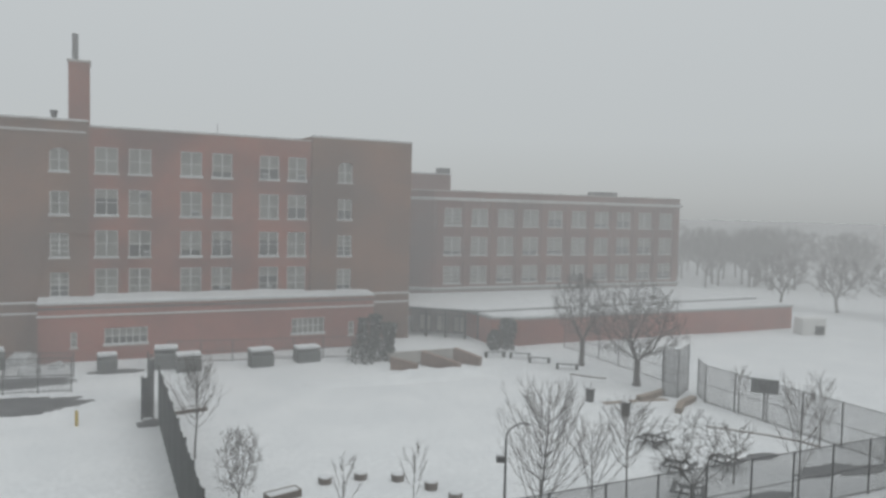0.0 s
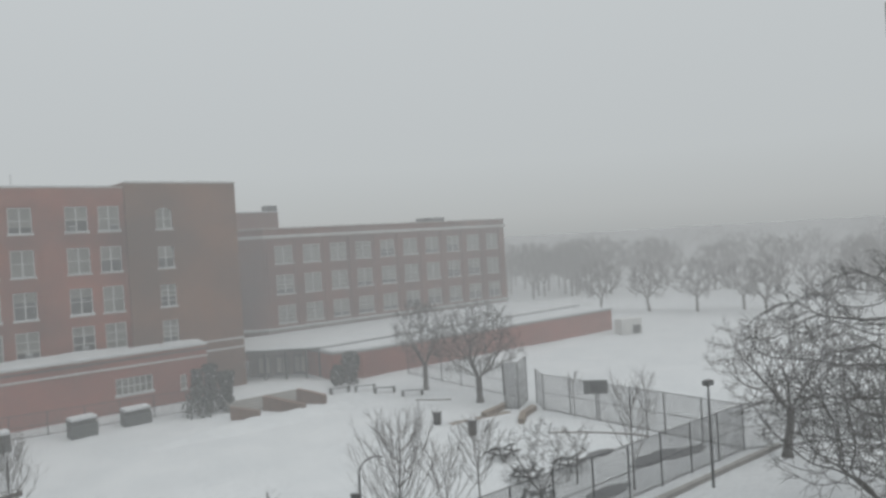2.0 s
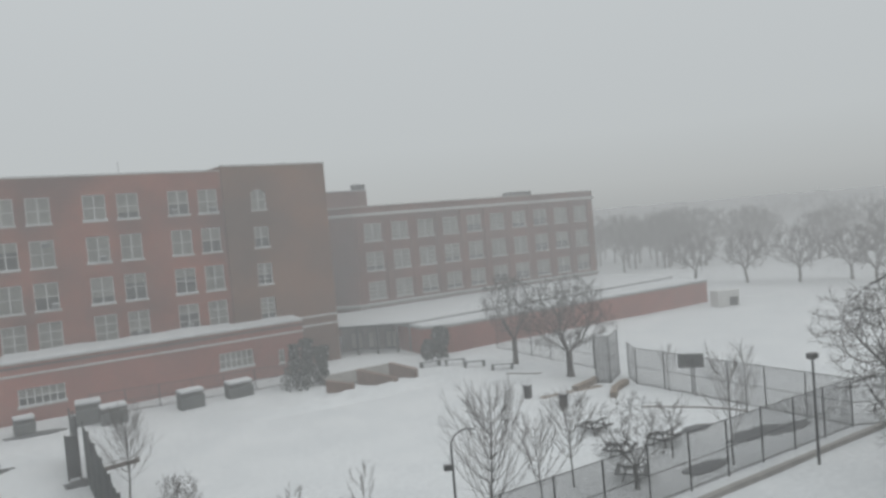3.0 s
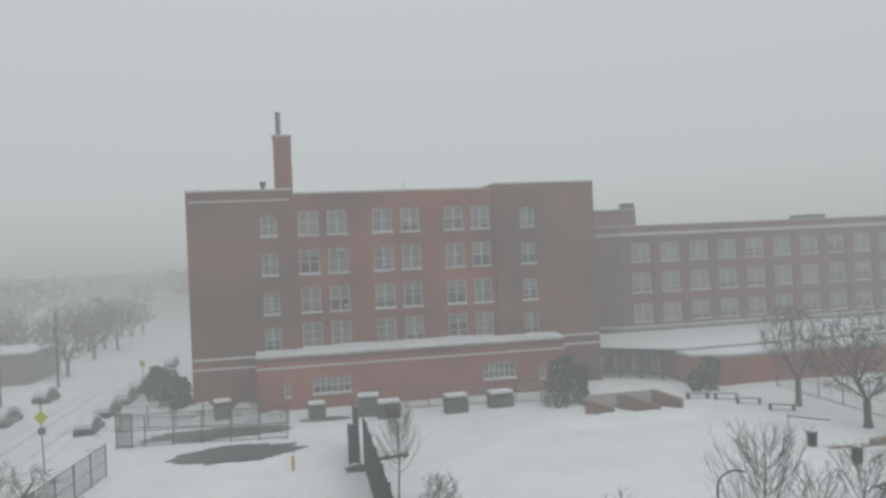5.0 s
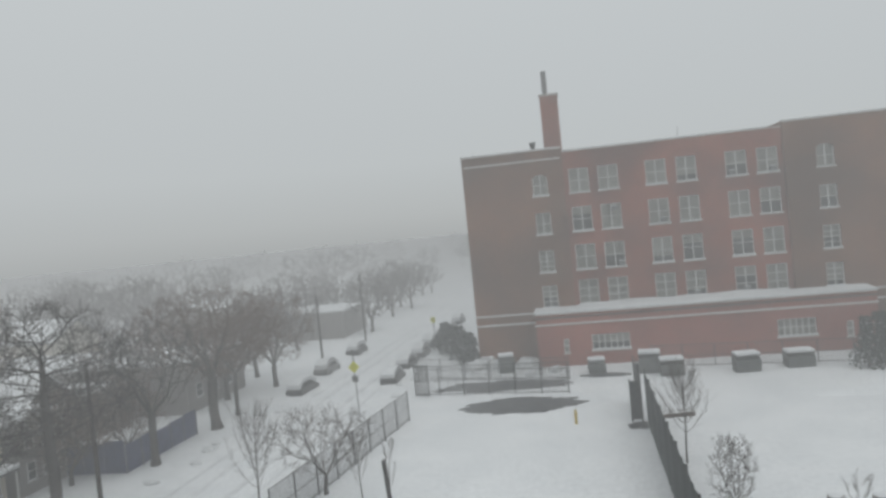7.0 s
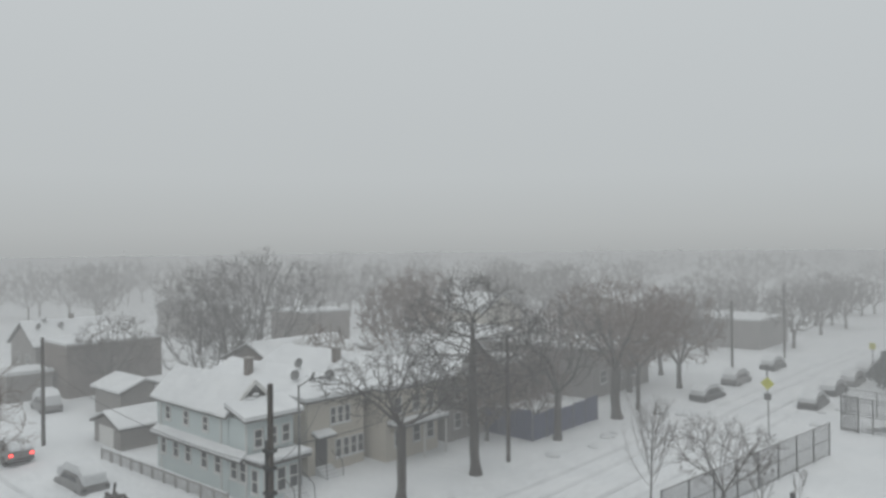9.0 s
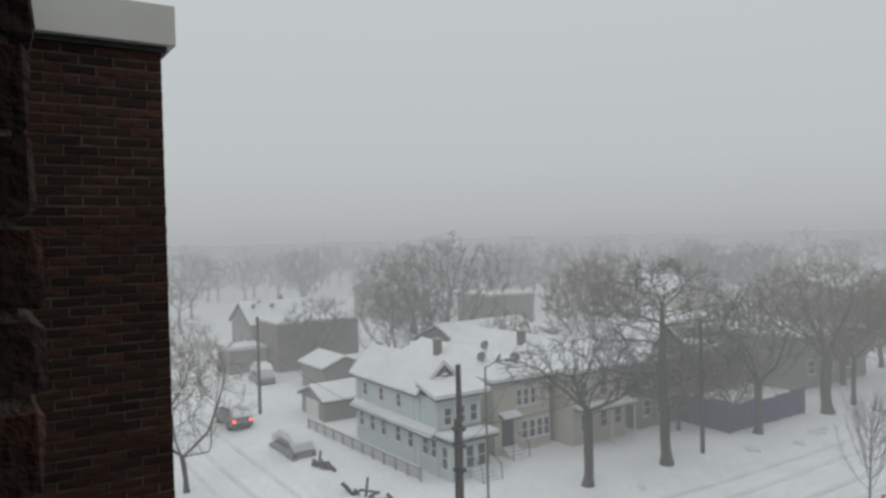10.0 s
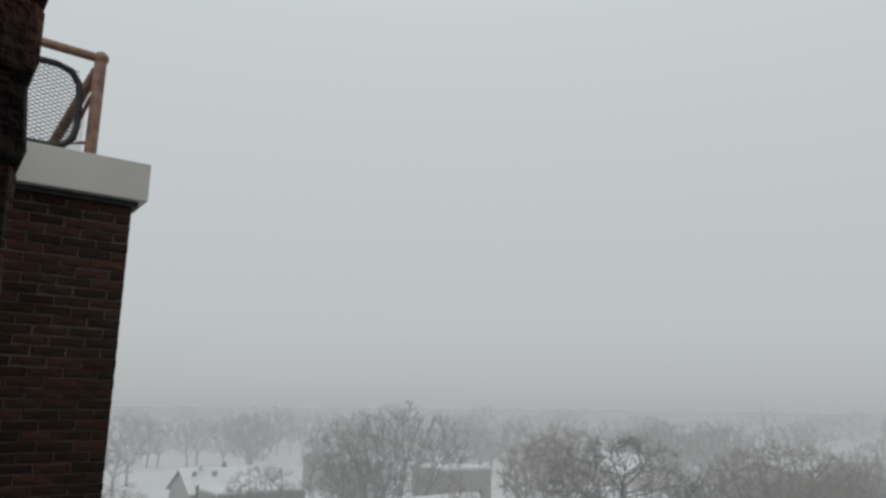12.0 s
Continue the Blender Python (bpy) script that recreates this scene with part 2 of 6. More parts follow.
def box(bm, x0, x1, y0, y1, z0, z1, bevel=0.0):
    made = bmesh.ops.create_cube(bm, size=1.0, matrix=Matrix.LocRotScale(((x0 + x1) / 2, (y0 + y1) / 2, (z0 + z1) / 2), None, (x1 - x0, y1 - y0, z1 - z0)))
    if bevel:
        edges = list({e for v in made["verts"] for e in v.link_edges})
        bmesh.ops.bevel(bm, geom=edges, offset=bevel, segments=2, affect="EDGES", profile=0.5)
    return bm


def boxes(*rows, bevel=0.0):
    bm = bmesh.new()
    for r in rows:
        box(bm, *r, bevel=bevel)
    return bm


def tube(bm, a, b, r0, r1=None, sides=8, caps=True):
    a, b = Vector(a), Vector(b)
    q = (b - a).to_track_quat("Z", "Y")
    m = Matrix.Translation((a + b) / 2) @ q.to_matrix().to_4x4()
    bmesh.ops.create_cone(bm, cap_ends=caps, segments=sides, radius1=r0, radius2=r0 if r1 is None else r1, depth=(b - a).length, matrix=m)
    return bm


def ball(bm, at, r, squash=(1, 1, 1), sub=2):
    bmesh.ops.create_icosphere(bm, subdivisions=sub, radius=r, matrix=Matrix.LocRotScale(at, None, squash))
    return bm


def prism(bm, outline, z0, z1):
    """An upright prism over a ground outline of (x, y)."""
    low = [bm.verts.new((x, y, z0)) for x, y in outline]
    high = [bm.verts.new((x, y, z1)) for x, y in outline]
    n = len(outline)
    bm.faces.new(high)
    bm.faces.new(low[::-1])
    for i in range(n):
        bm.faces.new((low[i], low[(i + 1) % n], high[(i + 1) % n], high[i]))
    bmesh.ops.recalc_face_normals(bm, faces=bm.faces)
    return bm


def extrude_profile(bm, profile, axis, c0, c1):
    """A closed profile of (a, z) carried along an axis from c0 to c1: 'x' takes a as y, 'y' takes a as x."""
    def put(a, z, c):
        return (c, a, z) if axis == "x" else (a, c, z)
    near = [bm.verts.new(put(a, z, c0)) for a, z in profile]
    far = [bm.verts.new(put(a, z, c1)) for a, z in profile]
    n = len(profile)
    bm.faces.new(near)
    bm.faces.new(far[::-1])
    for i in range(n):
        bm.faces.new((near[i], far[i], far[(i + 1) % n], near[(i + 1) % n]))
    bmesh.ops.recalc_face_normals(bm, faces=bm.faces)
    return bm


def holed_wall(bm, x0, x1, z0, z1, holes, thick, place):
    """A wall with openings through it. place(u, depth, z) gives the point; depth 0 is the outer face."""
    us = sorted({x0, x1, *[h[0] for h in holes], *[h[1] for h in holes]})
    zs = sorted({z0, z1, *[h[2] for h in holes], *[h[3] for h in holes]})

    def solid(i, j):
        if not (0 <= i < len(us) - 1 and 0 <= j < len(zs) - 1):
            return False
        u, z = (us[i] + us[i + 1]) / 2, (zs[j] + zs[j + 1]) / 2
        return not any(h[0] < u < h[1] and h[2] < z < h[3] for h in holes)

    def quad(*pts):
        bm.faces.new([bm.verts.new(place(*p)) for p in pts])

    for i in range(len(us) - 1):
        for j in range(len(zs) - 1):
            if not solid(i, j):
                continue
            a, b, c, d = us[i], us[i + 1], zs[j], zs[j + 1]
            quad((a, 0, c), (b, 0, c), (b, 0, d), (a, 0, d))
            quad((a, thick, c), (a, thick, d), (b, thick, d), (b, thick, c))
            if not solid(i - 1, j):
                quad((a, 0, c), (a, 0, d), (a, thick, d), (a, thick, c))
            if not solid(i + 1, j):
                quad((b, 0, c), (b, thick, c), (b, thick, d), (b, 0, d))
            if not solid(i, j - 1):
                quad((a, 0, c), (a, thick, c), (b, thick, c), (b, 0, c))
            if not solid(i, j + 1):
                quad((a, 0, d), (b, 0, d), (b, thick, d), (a, thick, d))
    return bm


def sweep(bm, pts, r, sides=6):
    """One unbroken round bar along a line of points."""
    pts = [Vector(q) for q in pts]
    rings, ref = [], None
    for i, q in enumerate(pts):
        d = (pts[min(i + 1, len(pts) - 1)] - pts[max(i - 1, 0)]).normalized()
        if ref is None:
            ref = d.orthogonal().normalized()
        ref = (ref - ref.dot(d) * d).normalized()
        side = d.cross(ref)
        rings.append([bm.verts.new(q + r * (ref * math.cos(t) + side * math.sin(t))) for t in np.linspace(0, 2 * math.pi, sides, endpoint=False)])
    for a, b in zip(rings, rings[1:]):
        for k in range(sides):
            bm.faces.new((a[k], a[(k + 1) % sides], b[(k + 1) % sides], b[k]))
    bm.faces.new(rings[0][::-1])
    bm.faces.new(rings[-1])
    return bm


# ---- ground ----
def axis_steps(lo, hi, step, reach):
    a = list(np.arange(lo, hi + 0.01, step))
    out, gap = [], step * 2
    edge = hi
    while edge < reach:
        edge += gap
        gap *= 1.6
        out.append(edge)
    before, gap, edge = [], step * 2, lo
    while edge > -reach:
        edge -= gap
        gap *= 1.6
        before.append(edge)
    return before[::-1] + a + out


def ground_z(x, y):
    z = 0.10 * noise.noise((x * 0.09, y * 0.09, 1.0)) + 0.05 * noise.noise((x * 0.35, y * 0.35, 4.0))
    if -29 < x < -17 and y > 10:
        z -= 0.12
        z += 0.05 * math.sin((x + 23) * 2.2) * (0.6 + 0.4 * noise.noise((x * 0.2, y * 0.05, 9)))
    if 7 < y < 17 and x < -17:
        z -= 0.12
    return z - 0.02


xs, ys = axis_steps(-110, 110, 1.25, 2600), axis_steps(-20, 130, 1.25, 2600)
gv = [(x, y, ground_z(x, y)) for y in ys for x in xs]
nx = len(xs)
gf = [(j * nx + i, j * nx + i + 1, (j + 1) * nx + i + 1, (j + 1) * nx + i) for j in range(len(ys) - 1) for i in range(nx - 1)]
g_me = bpy.data.meshes.new("ground")
g_me.from_pydata(gv, [], gf)
g_me.polygons.foreach_set("use_smooth", [True] * len(gf))
g_me.materials.append(SNOW)
tagged(new("ground", g_me), "open ground under deep fresh snow", "ground", kind="structure")


# ---- school ----
def school_window(parent, u0, u1, z0, z1, y, rows=3, cols=2, arched=False, dark=0.0, snowy=True):
    """A painted sash window set into an opening of a wall that faces the courtyard."""
    w, h = u1 - u0, z1 - z0
    e = 0.09
    lites = [(u0 + e + (w - 2 * e) * i / cols + (0.05 if i else 0), u0 + e + (w - 2 * e) * (i + 1) / cols - (0.05 if i < cols - 1 else 0),
              z0 + e + (h - 2 * e) * j / rows + (0.035 if j else 0), z0 + e + (h - 2 * e) * (j + 1) / rows - (0.035 if j < rows - 1 else 0))
             for i in range(cols) for j in range(rows)]
    fr = holed_wall(bmesh.new(), u0, u1, z0, z1, lites, 0.1, lambda u, dd, z: (u, y + 0.12 + dd, z))
    bmesh.ops.remove_doubles(fr, verts=fr.verts, dist=0.0005)
    win = part("window", fr, WHITE_PAINT, parent, "white painted sash window frame")
    part("pane", boxes((u0 + e / 2, u1 - e / 2, y + 0.172, y + 0.178, z0 + e / 2, z1 - e / 2)), GLASS, win)
    drop = h * random.choice((0.55, 0.75, 0.97, 0.97, 0.97)) if not dark else h * 0.35
    part("blind", boxes((u0 + 0.03, u1 - 0.03, y + 0.26, y + 0.275, z1 - drop, z1 - 0.02)), BLIND, win)
    part("sill", boxes((u0 - 0.12, u1 + 0.12, y - 0.10, y + 0.14, z0 - 0.14, z0), bevel=0.02), LIMESTONE, win)
    if snowy:
        part("sill_snow", boxes((u0 - 0.10, u1 + 0.10, y - 0.09, y + 0.11, z0 + 0.002, z0 + random.uniform(0.07, 0.16)), bevel=0.03), SNOW_ROOF, win)
    if arched:
        arch = bmesh.new()
        c, r = (u0 + u1) / 2, w / 2
        pts = [(c - r * math.cos(a), z1 - 0.42 + 0.42 * math.sin(a)) for a in np.linspace(0, math.pi, 13)]
        for k in (0, 1):
            corner = u0 if k == 0 else u1
            half = pts[:7] if k == 0 else pts[6:]
            outline = [(corner, z1 + 0.001), *(half[::-1] if k == 0 else half)]
            front = [arch.verts.new((a, y + 0.05, b)) for a, b in outline]
            back = [arch.verts.new((a, y + 0.25, b)) for a, b in outline]
            arch.faces.new(front)
            arch.faces.new(back[::-1])
            for i in range(len(front)):
                arch.faces.new((front[i], back[i], back[(i + 1) % len(front)], front[(i + 1) % len(front)]))
        bmesh.ops.recalc_face_normals(arch, faces=arch.faces)
        part("arch_infill", arch, BRICK_BROWN, win)
    return win


ROWS_Z = [(17.05, 19.5), (13.1, 15.6), (9.2, 11.75), (5.55, 8.15)]
MID_COLS = [(-0.5, 1.5), (2.4, 4.4), (7.05, 9.05), (10.0, 11.95), (14.65, 16.65), (17.55, 19.5)]
tall = thing("school_building", "four-storey red brick school with snowy ledges", "school building", at=(0, 0, 0))


def facing(y):
    return lambda u, d, z: (u, y + d, z)


mid_holes = [(a, b, c, d) for a, b in MID_COLS for c, d in ROWS_Z]
part("middle_wall", holed_wall(bmesh.new(), -1.0, 20.0, 0, 21.25, mid_holes, 0.5, facing(75.0)), BRICK, tall)
left_holes = [(-4.2, -2.65, c, d - 0.3) for c, d in ROWS_Z]
part("end_bay_wall", holed_wall(bmesh.new(), -11.3, -1.0, 0, 21.65, left_holes, 0.8, facing(74.7)), BRICK_BROWN, tall)
right_holes = [(22.85, 24.45, c, d - 0.3) for c, d in ROWS_Z]
part("end_bay_wall", holed_wall(bmesh.new(), 20.0, 31.25, 0, 21.65, right_holes, 0.8, facing(74.7)), BRICK_BROWN, tall)
part("side_wall", boxes((-11.3, -10.8, 75.5, 95, 0, 21.65)), BRICK_BROWN, tall)
part("side_wall", boxes((30.75, 31.25, 75.5, 95, 0, 21.65)), BRICK_BROWN, tall)
part("rear_wall", boxes((-11.3, 31.25, 95, 95.5, 0, 21.4)), BRICK_BROWN, tall)
part("roof", boxes((-10.8, 30.75, 75.5, 95, 20.4, 20.7)), SHINGLE, tall)
part("roof_snow", boxes((-10.78, 30.73, 75.52, 94.98, 20.704, 20.95)), SNOW_ROOF, tall)
# added sheet: its dark colour plays the shade inside the rooms
part("interior_shade_sheet", boxes((-10.79, 30.74, 76.4, 76.5, 0, 20.3)), ROOM_SHADE, tall)
for x0, x1, z, yf in ((-11.36, -0.98, 21.65, 74.62), (-0.98, 19.98, 21.25, 74.94), (19.98, 31.31, 21.65, 74.62)):
    part("parapet_coping", boxes((x0, x1, yf, 75.6, z, z + 0.14), bevel=0.03), LIMESTONE, tall)
    part("coping_snow", boxes((x0 + 0.04, x1 - 0.04, yf + 0.06, 75.55, z + 0.14, z + 0.24), bevel=0.04), SNOW_ROOF, tall)
part("cornice_band", boxes((-11.1, -1.2, 74.60, 74.70, 20.62, 20.74)), LIMESTONE, tall)
part("ledge_snow", boxes((-11.1, -1.2, 74.61, 74.69, 20.74, 20.80)), SNOW_ROOF, tall)
# slanting shoulder where the end bay rises above the middle
part("parapet_shoulder", extrude_profile(bmesh.new(), [(18.6, 21.38), (20.0, 21.38), (20.0, 21.78)], "y", 74.98, 75.5), BRICK_BROWN, tall)
for c in range(4):
    z0, z1 = ROWS_Z[c]
    for i, (a, b) in enumerate(MID_COLS):
        school_window(tall, a, b, z0, z1, 75.0, rows=2 if c < 3 else 3, cols=2, dark=random.random() < 0.2)
    school_window(tall, -4.2, -2.65, z0, z1 - 0.3, 74.75, rows=2 if c < 2 else 4, cols=2, arched=(c == 0))
    school_window(tall, 22.85, 24.45, z0, z1 - 0.3, 74.75, rows=2 if c < 2 else 4, cols=2, arched=(c == 0))
for x0, x1 in ((-11.35, -5.02), (26.15, 31.3)):
    for z in (4.95, 3.98):
        part("stone_band", boxes((x0, x1, 74.55, 74.70, z + 0.06, z + 0.18)), LIMESTONE, tall)
        part("ledge_snow", boxes((x0 + 0.02, x1 - 0.02, 74.56, 74.69, z + 0.18, z + 0.27)), SNOW_ROOF, tall)

for x, zz in ((4.0, 9.32), (11.0, 5.72), (15.7, 5.72), (15.2, 17.2), (18.95, 17.2), (3.7, 14.9), (8.4, 13.25)):
    ac = part("air_conditioner", boxes((x - 0.3, x + 0.3, 74.72, 75.1, zz, zz + 0.4), bevel=0.02), STEEL, tall, "grey window air conditioner")
    part("unit_snow", boxes((x - 0.28, x + 0.28, 74.73, 75.0, zz + 0.402, zz + 0.5), bevel=0.03), SNOW_ROOF, ac)

# chimney, flue and roof vent
chim = part("chimney", boxes((-2.72, -0.92, 76.6, 78.6, 20.9, 27.4)), BRICK, tall)
part("chimney_cap", boxes((-2.82, -0.82, 76.5, 78.7, 27.4, 27.62), bevel=0.03), LIMESTONE, chim)
part("flue", tube(bmesh.new(), (-2.15, 77.4, 27.55), (-2.15, 77.4, 30.1), 0.27, 0.27, 16), STEEL, chim, "pale metal flue pipe")
vent = part("roof_vent", tube(bmesh.new(), (-3.9, 76.6, 20.9), (-3.9, 76.6, 22.1), 0.16, 0.16, 12), DARK_STEEL, tall)
part("vent_cowl", tube(bmesh.new(), (-3.9, 76.6, 22.05), (-3.9, 76.6, 22.75), 0.2, 0.36, 12), DARK_STEEL, vent)
for x, z in ((10.6, 22.6), (-10.2, 22.3)):
    part("aerial", tube(bmesh.new(), (x, 76.0, 20.9), (x, 76.0, z), 0.03, 0.02, 6), DARK_STEEL, tall)

# single-storey annex with a snowed-in flat roof
annex = thing("school_annex", "low red brick annex with a snow-covered flat roof", "building")
AX_HOLES = [(0.3, 3.95, 1.4, 2.95), (-2.45, -1.9, 1.3, 2.7), (17.4, 20.8, 1.5, 3.15), (23.35, 24.0, 1.15, 2.6)]
part("front_wall", holed_wall(bmesh.new(), -5.0, 26.1, -0.5, 5.1, AX_HOLES, 0.4, facing(72.0)), BRICK_LOW, annex)
part("end_wall", boxes((-5.0, -4.6, 72.4, 74.69, -0.5, 5.1)), BRICK_LOW, annex)
part("end_wall", boxes((25.7, 26.1, 72.4, 74.69, -0.5, 5.1)), BRICK_LOW, annex)
part("roof", boxes((-4.6, 25.7, 72.4, 74.69, 4.7, 4.9)), SHINGLE, annex)
# room shade behind the annex windows, painted as a dark sheet
part("interior_shade_sheet", boxes((-4.59, 25.69, 73.2, 73.3, 0, 4.69)), ROOM_SHADE, annex)
for z, snowy in ((5.1, 0.0), (4.0, 0.10)):
    part("stone_band", boxes((-5.12, 26.22, 71.90, 72.02, z + 0.06, z + 0.2), bevel=0.02), LIMESTONE, annex)
    if snowy:
        part("ledge_snow", boxes((-5.1, 26.2, 71.91, 71.995, z + 0.2, z + 0.26), bevel=0.02), SNOW_ROOF, annex)
part("gutter_line", boxes((-5.05, 26.15, 71.92, 71.995, 4.78, 4.92)), SHINGLE, annex)
drift = bmesh.new()
nu = 80
for i in range(nu + 1):
    u = -5.1 + 31.3 * i / nu
    lift = 0.22 + 0.16 * noise.noise((u * 0.3, 2.0, 0)) + (0.25 if -0.5 < u < 19.5 else 0.0)
    for d, z in ((71.9, 5.30), (71.92, 5.30 + 0.16), (72.3, 5.34 + lift * 0.5), (73.4, 5.36 + lift * 0.7), (74.68, 5.38 + lift * 1.0), (74.68, 4.9)):
        drift.verts.new((u, d, z))
drift.verts.ensure_lookup_table()
for i in range(nu):
    for k in range(5):
        a = i * 6 + k
        drift.faces.new([drift.verts[q] for q in (a, a + 1, a + 7, a + 6)])
bmesh.ops.recalc_face_normals(drift, faces=drift.faces)
part("roof_snow", drift, SNOW_ROOF, annex, "drifted snow banked against the wall")
for a, b, c, d in AX_HOLES:
    school_window(annex, a, b, c, d, 72.0, rows=2, cols=6 if b - a > 1 else 1, snowy=b - a > 1)

# three-storey wing
wing = thing("school_wing", "three-storey brick school wing with regular white windows", "school building")
WING_ROWS = [(12.35, 14.75), (8.35, 10.9), (4.5, 6.9)]
WING_COLS = [(41.75 + i * 4.13, 44.35 + i * 4.13) for i in range(10)]
w_holes = [(a, b, c, d) for a, b in WING_COLS for c, d in WING_ROWS]
part("front_wall", holed_wall(bmesh.new(), 40.2, 83.0, 0, 17.0, w_holes, 0.5, facing(88.0)), BRICK_WING, wing)
for i in range(11):
    c = 41.75 - 0.77 + i * 4.13 + (0 if i < 10 else -0.2)
    part("pier", boxes((c - 0.45, c + 0.45, 87.8, 88.0, 3.9, 15.6)), BRICK_WING, wing)
part("side_wall", boxes((82.5, 83.0, 88.5, 106, 0, 17.0)), BRICK_WING, wing)
part("corner_wall", prism(bmesh.new(), [(36.8, 90.8), (40.2, 88.0), (40.2, 88.5), (37.1, 91.2)], 0, 17.0), BRICK_WING, wing)
part("rear_wall", boxes((31.3, 83.0, 106, 106.5, 0, 16.9)), BRICK_WING, wing)
part("link_wall", boxes((31.26, 37.0, 91.0, 91.4, 0, 16.6)), BRICK_BROWN, wing)
part("roof", boxes((37.2, 82.5, 91.3, 106, 16.0, 16.3)), SHINGLE, wing)
part("roof_snow", boxes((37.25, 82.45, 91.35, 105.95, 16.304, 16.5)), SNOW_ROOF, wing)
# dark-coloured sheet in place of the wing's shaded rooms
part("interior_shade_sheet", boxes((40.3, 82.4, 89.4, 89.5, 0, 15.9)), ROOM_SHADE, wing)
for z0, z1, out, snowy in ((15.75, 16.0, 0.35, 0.16), (17.0, 17.15, 0.08, 0.0), (3.55, 3.85, 0.3, 0.2), (2.95, 3.15, 0.2, 0.0)):
    ring = [(36.6, 90.75), (40.15, 88.0 - out), (83.05 + out * 0.5, 88.0 - out), (83.05 + out * 0.5, 88.02), (40.2, 88.02), (36.75, 90.85)]
    part("stone_band", prism(bmesh.new(), ring, z0, z1), LIMESTONE if z0 > 10 else CONCRETE, wing)
    if snowy:
        part("ledge_snow", prism(bmesh.new(), [(x * 1.0, y + 0.02) for x, y in ring], z1 + 0.002, z1 + snowy), SNOW_ROOF, wing)
for a, b in WING_COLS:
    for c, d in WING_ROWS:
        school_window(wing, a, b, c, d, 88.0, rows=4, cols=2, dark=0)
for z in (12.3, 8.0, 4.2):
    part("fire_escape", boxes((32.2, 35.8, 90.0, 91.0, z - 0.12, z)), DARK_STEEL, wing)
    part("ledge_snow", boxes((32.3, 35.7, 90.05, 90.95, z, z + 0.14), bevel=0.03), SNOW_ROOF, wing)
lift = part("lift_house", boxes((36.0, 44.5, 92.0, 97.0, 16.3, 19.4)), BRICK_WING, wing)
part("coping_snow", boxes((35.9, 44.6, 91.9, 97.1, 19.4, 19.55), bevel=0.04), SNOW_ROOF, lift)
part("chimney_stub", boxes((42.7, 44.4, 92.0, 93.2, 19.5, 20.3), bevel=0.03), DARK_STEEL, lift)
part("roof_hatch", boxes((68.0, 71.8, 89.5, 92, 16.4, 17.75), bevel=0.05), SHINGLE, wing)

# low gymnasium in front of the wing
gym = thing("low_hall", "long low red brick hall with a snow-covered flat roof", "building")
OUT = [(38.2, 68.0), (41.0, 66.6), (82.5, 66.2), (82.5, 87.3), (38.2, 87.3)]
part("wall", prism(bmesh.new(), OUT, -0.4, 2.75), BRICK_LOW, gym)
part("roof_edge", prism(bmesh.new(), [(x + (0.12 if x > 60 else -0.12), y - (0.12 if y < 80 else 0)) for x, y in OUT], 2.75, 2.95), CONCRETE, gym)
part("roof_snow", prism(bmesh.new(), [(x + (0.1 if x > 60 else -0.1), y - (0.1 if y < 80 else 0)) for x, y in OUT], 2.952, 3.15), SNOW_ROOF, gym)
EDGE = [(31.3, 76.8), (38.2, 70.7), (82.4, 72.0)]
up_roof = part("upper_roof", prism(bmesh.new(), [*EDGE, (82.4, 87.3), (31.3, 87.3)], 3.02, 3.26), SHINGLE, gym)
part("roof_snow", prism(bmesh.new(), [(31.32, 76.72), (38.2, 70.62), (82.44, 71.92), (82.44, 87.3), (31.32, 87.3)], 3.264, 3.42), SNOW_ROOF, up_roof)

# recessed entrance under the roof's slanting edge
entry = thing("school_entrance", "dark recessed school entrance with slim columns and glazed doors", "entrance")
along = Vector((38.2 - 31.3, 70.7 - 76.8, 0)).normalized()
inward = Vector((-along.y, along.x, 0))


def entry_box(u0, u1, d0, d1, z0, z1):
    """A box along the slanting edge: u from its inner end, d behind it."""
    o = Vector((31.3, 76.8, 0))
    ring = [o + along * u + inward * d for u, d in ((u0, d0), (u1, d0), (u1, d1), (u0, d1))]
    return prism(bmesh.new(), [(q.x, q.y) for q in ring], z0, z1)


part("rear_wall", entry_box(0.2, 9.0, 3.0, 3.3, -0.3, 3.0), BROWN_WALL, entry)
for u in (0.6, 2.9, 5.2, 7.5, 9.0):
    part("column", entry_box(u - 0.11, u + 0.11, 0.15, 0.37, -0.3, 3.01), DARK_STEEL, entry)
for u in (1.2, 3.3, 5.4, 7.4):
    door = part("door", entry_box(u, u + 1.5, 2.9, 2.99, -0.3, 2.2), DARK_STEEL, entry)
    for k in (0.12, 0.82):
        part("pane", entry_box(u + k, u + k + 0.56, 2.86, 2.896, 0.3, 2.05), BLIND, door)


# ---- the camera's own building ----
def brick_mesh(name, length, height, depth, seed):
    rnd = random.Random(seed)
    bm = bmesh.new()
    box(bm, -length / 2, length / 2, 0, depth, -height / 2, height / 2)
    bmesh.ops.bevel(bm, geom=[e for e in bm.edges if all(v.co.y < 0.001 for v in e.verts)], offset=0.004, segments=1, affect="EDGES")
    for v in bm.verts:
        v.co += Vector((rnd.uniform(-1, 1), rnd.uniform(-1, 1), rnd.uniform(-1, 1))) * 0.0038
    me = bpy.data.meshes.new(name)
    bm.to_mesh(me)
    bm.free()
    me.materials.append(NEAR_BRICK_SHADED)
    return me


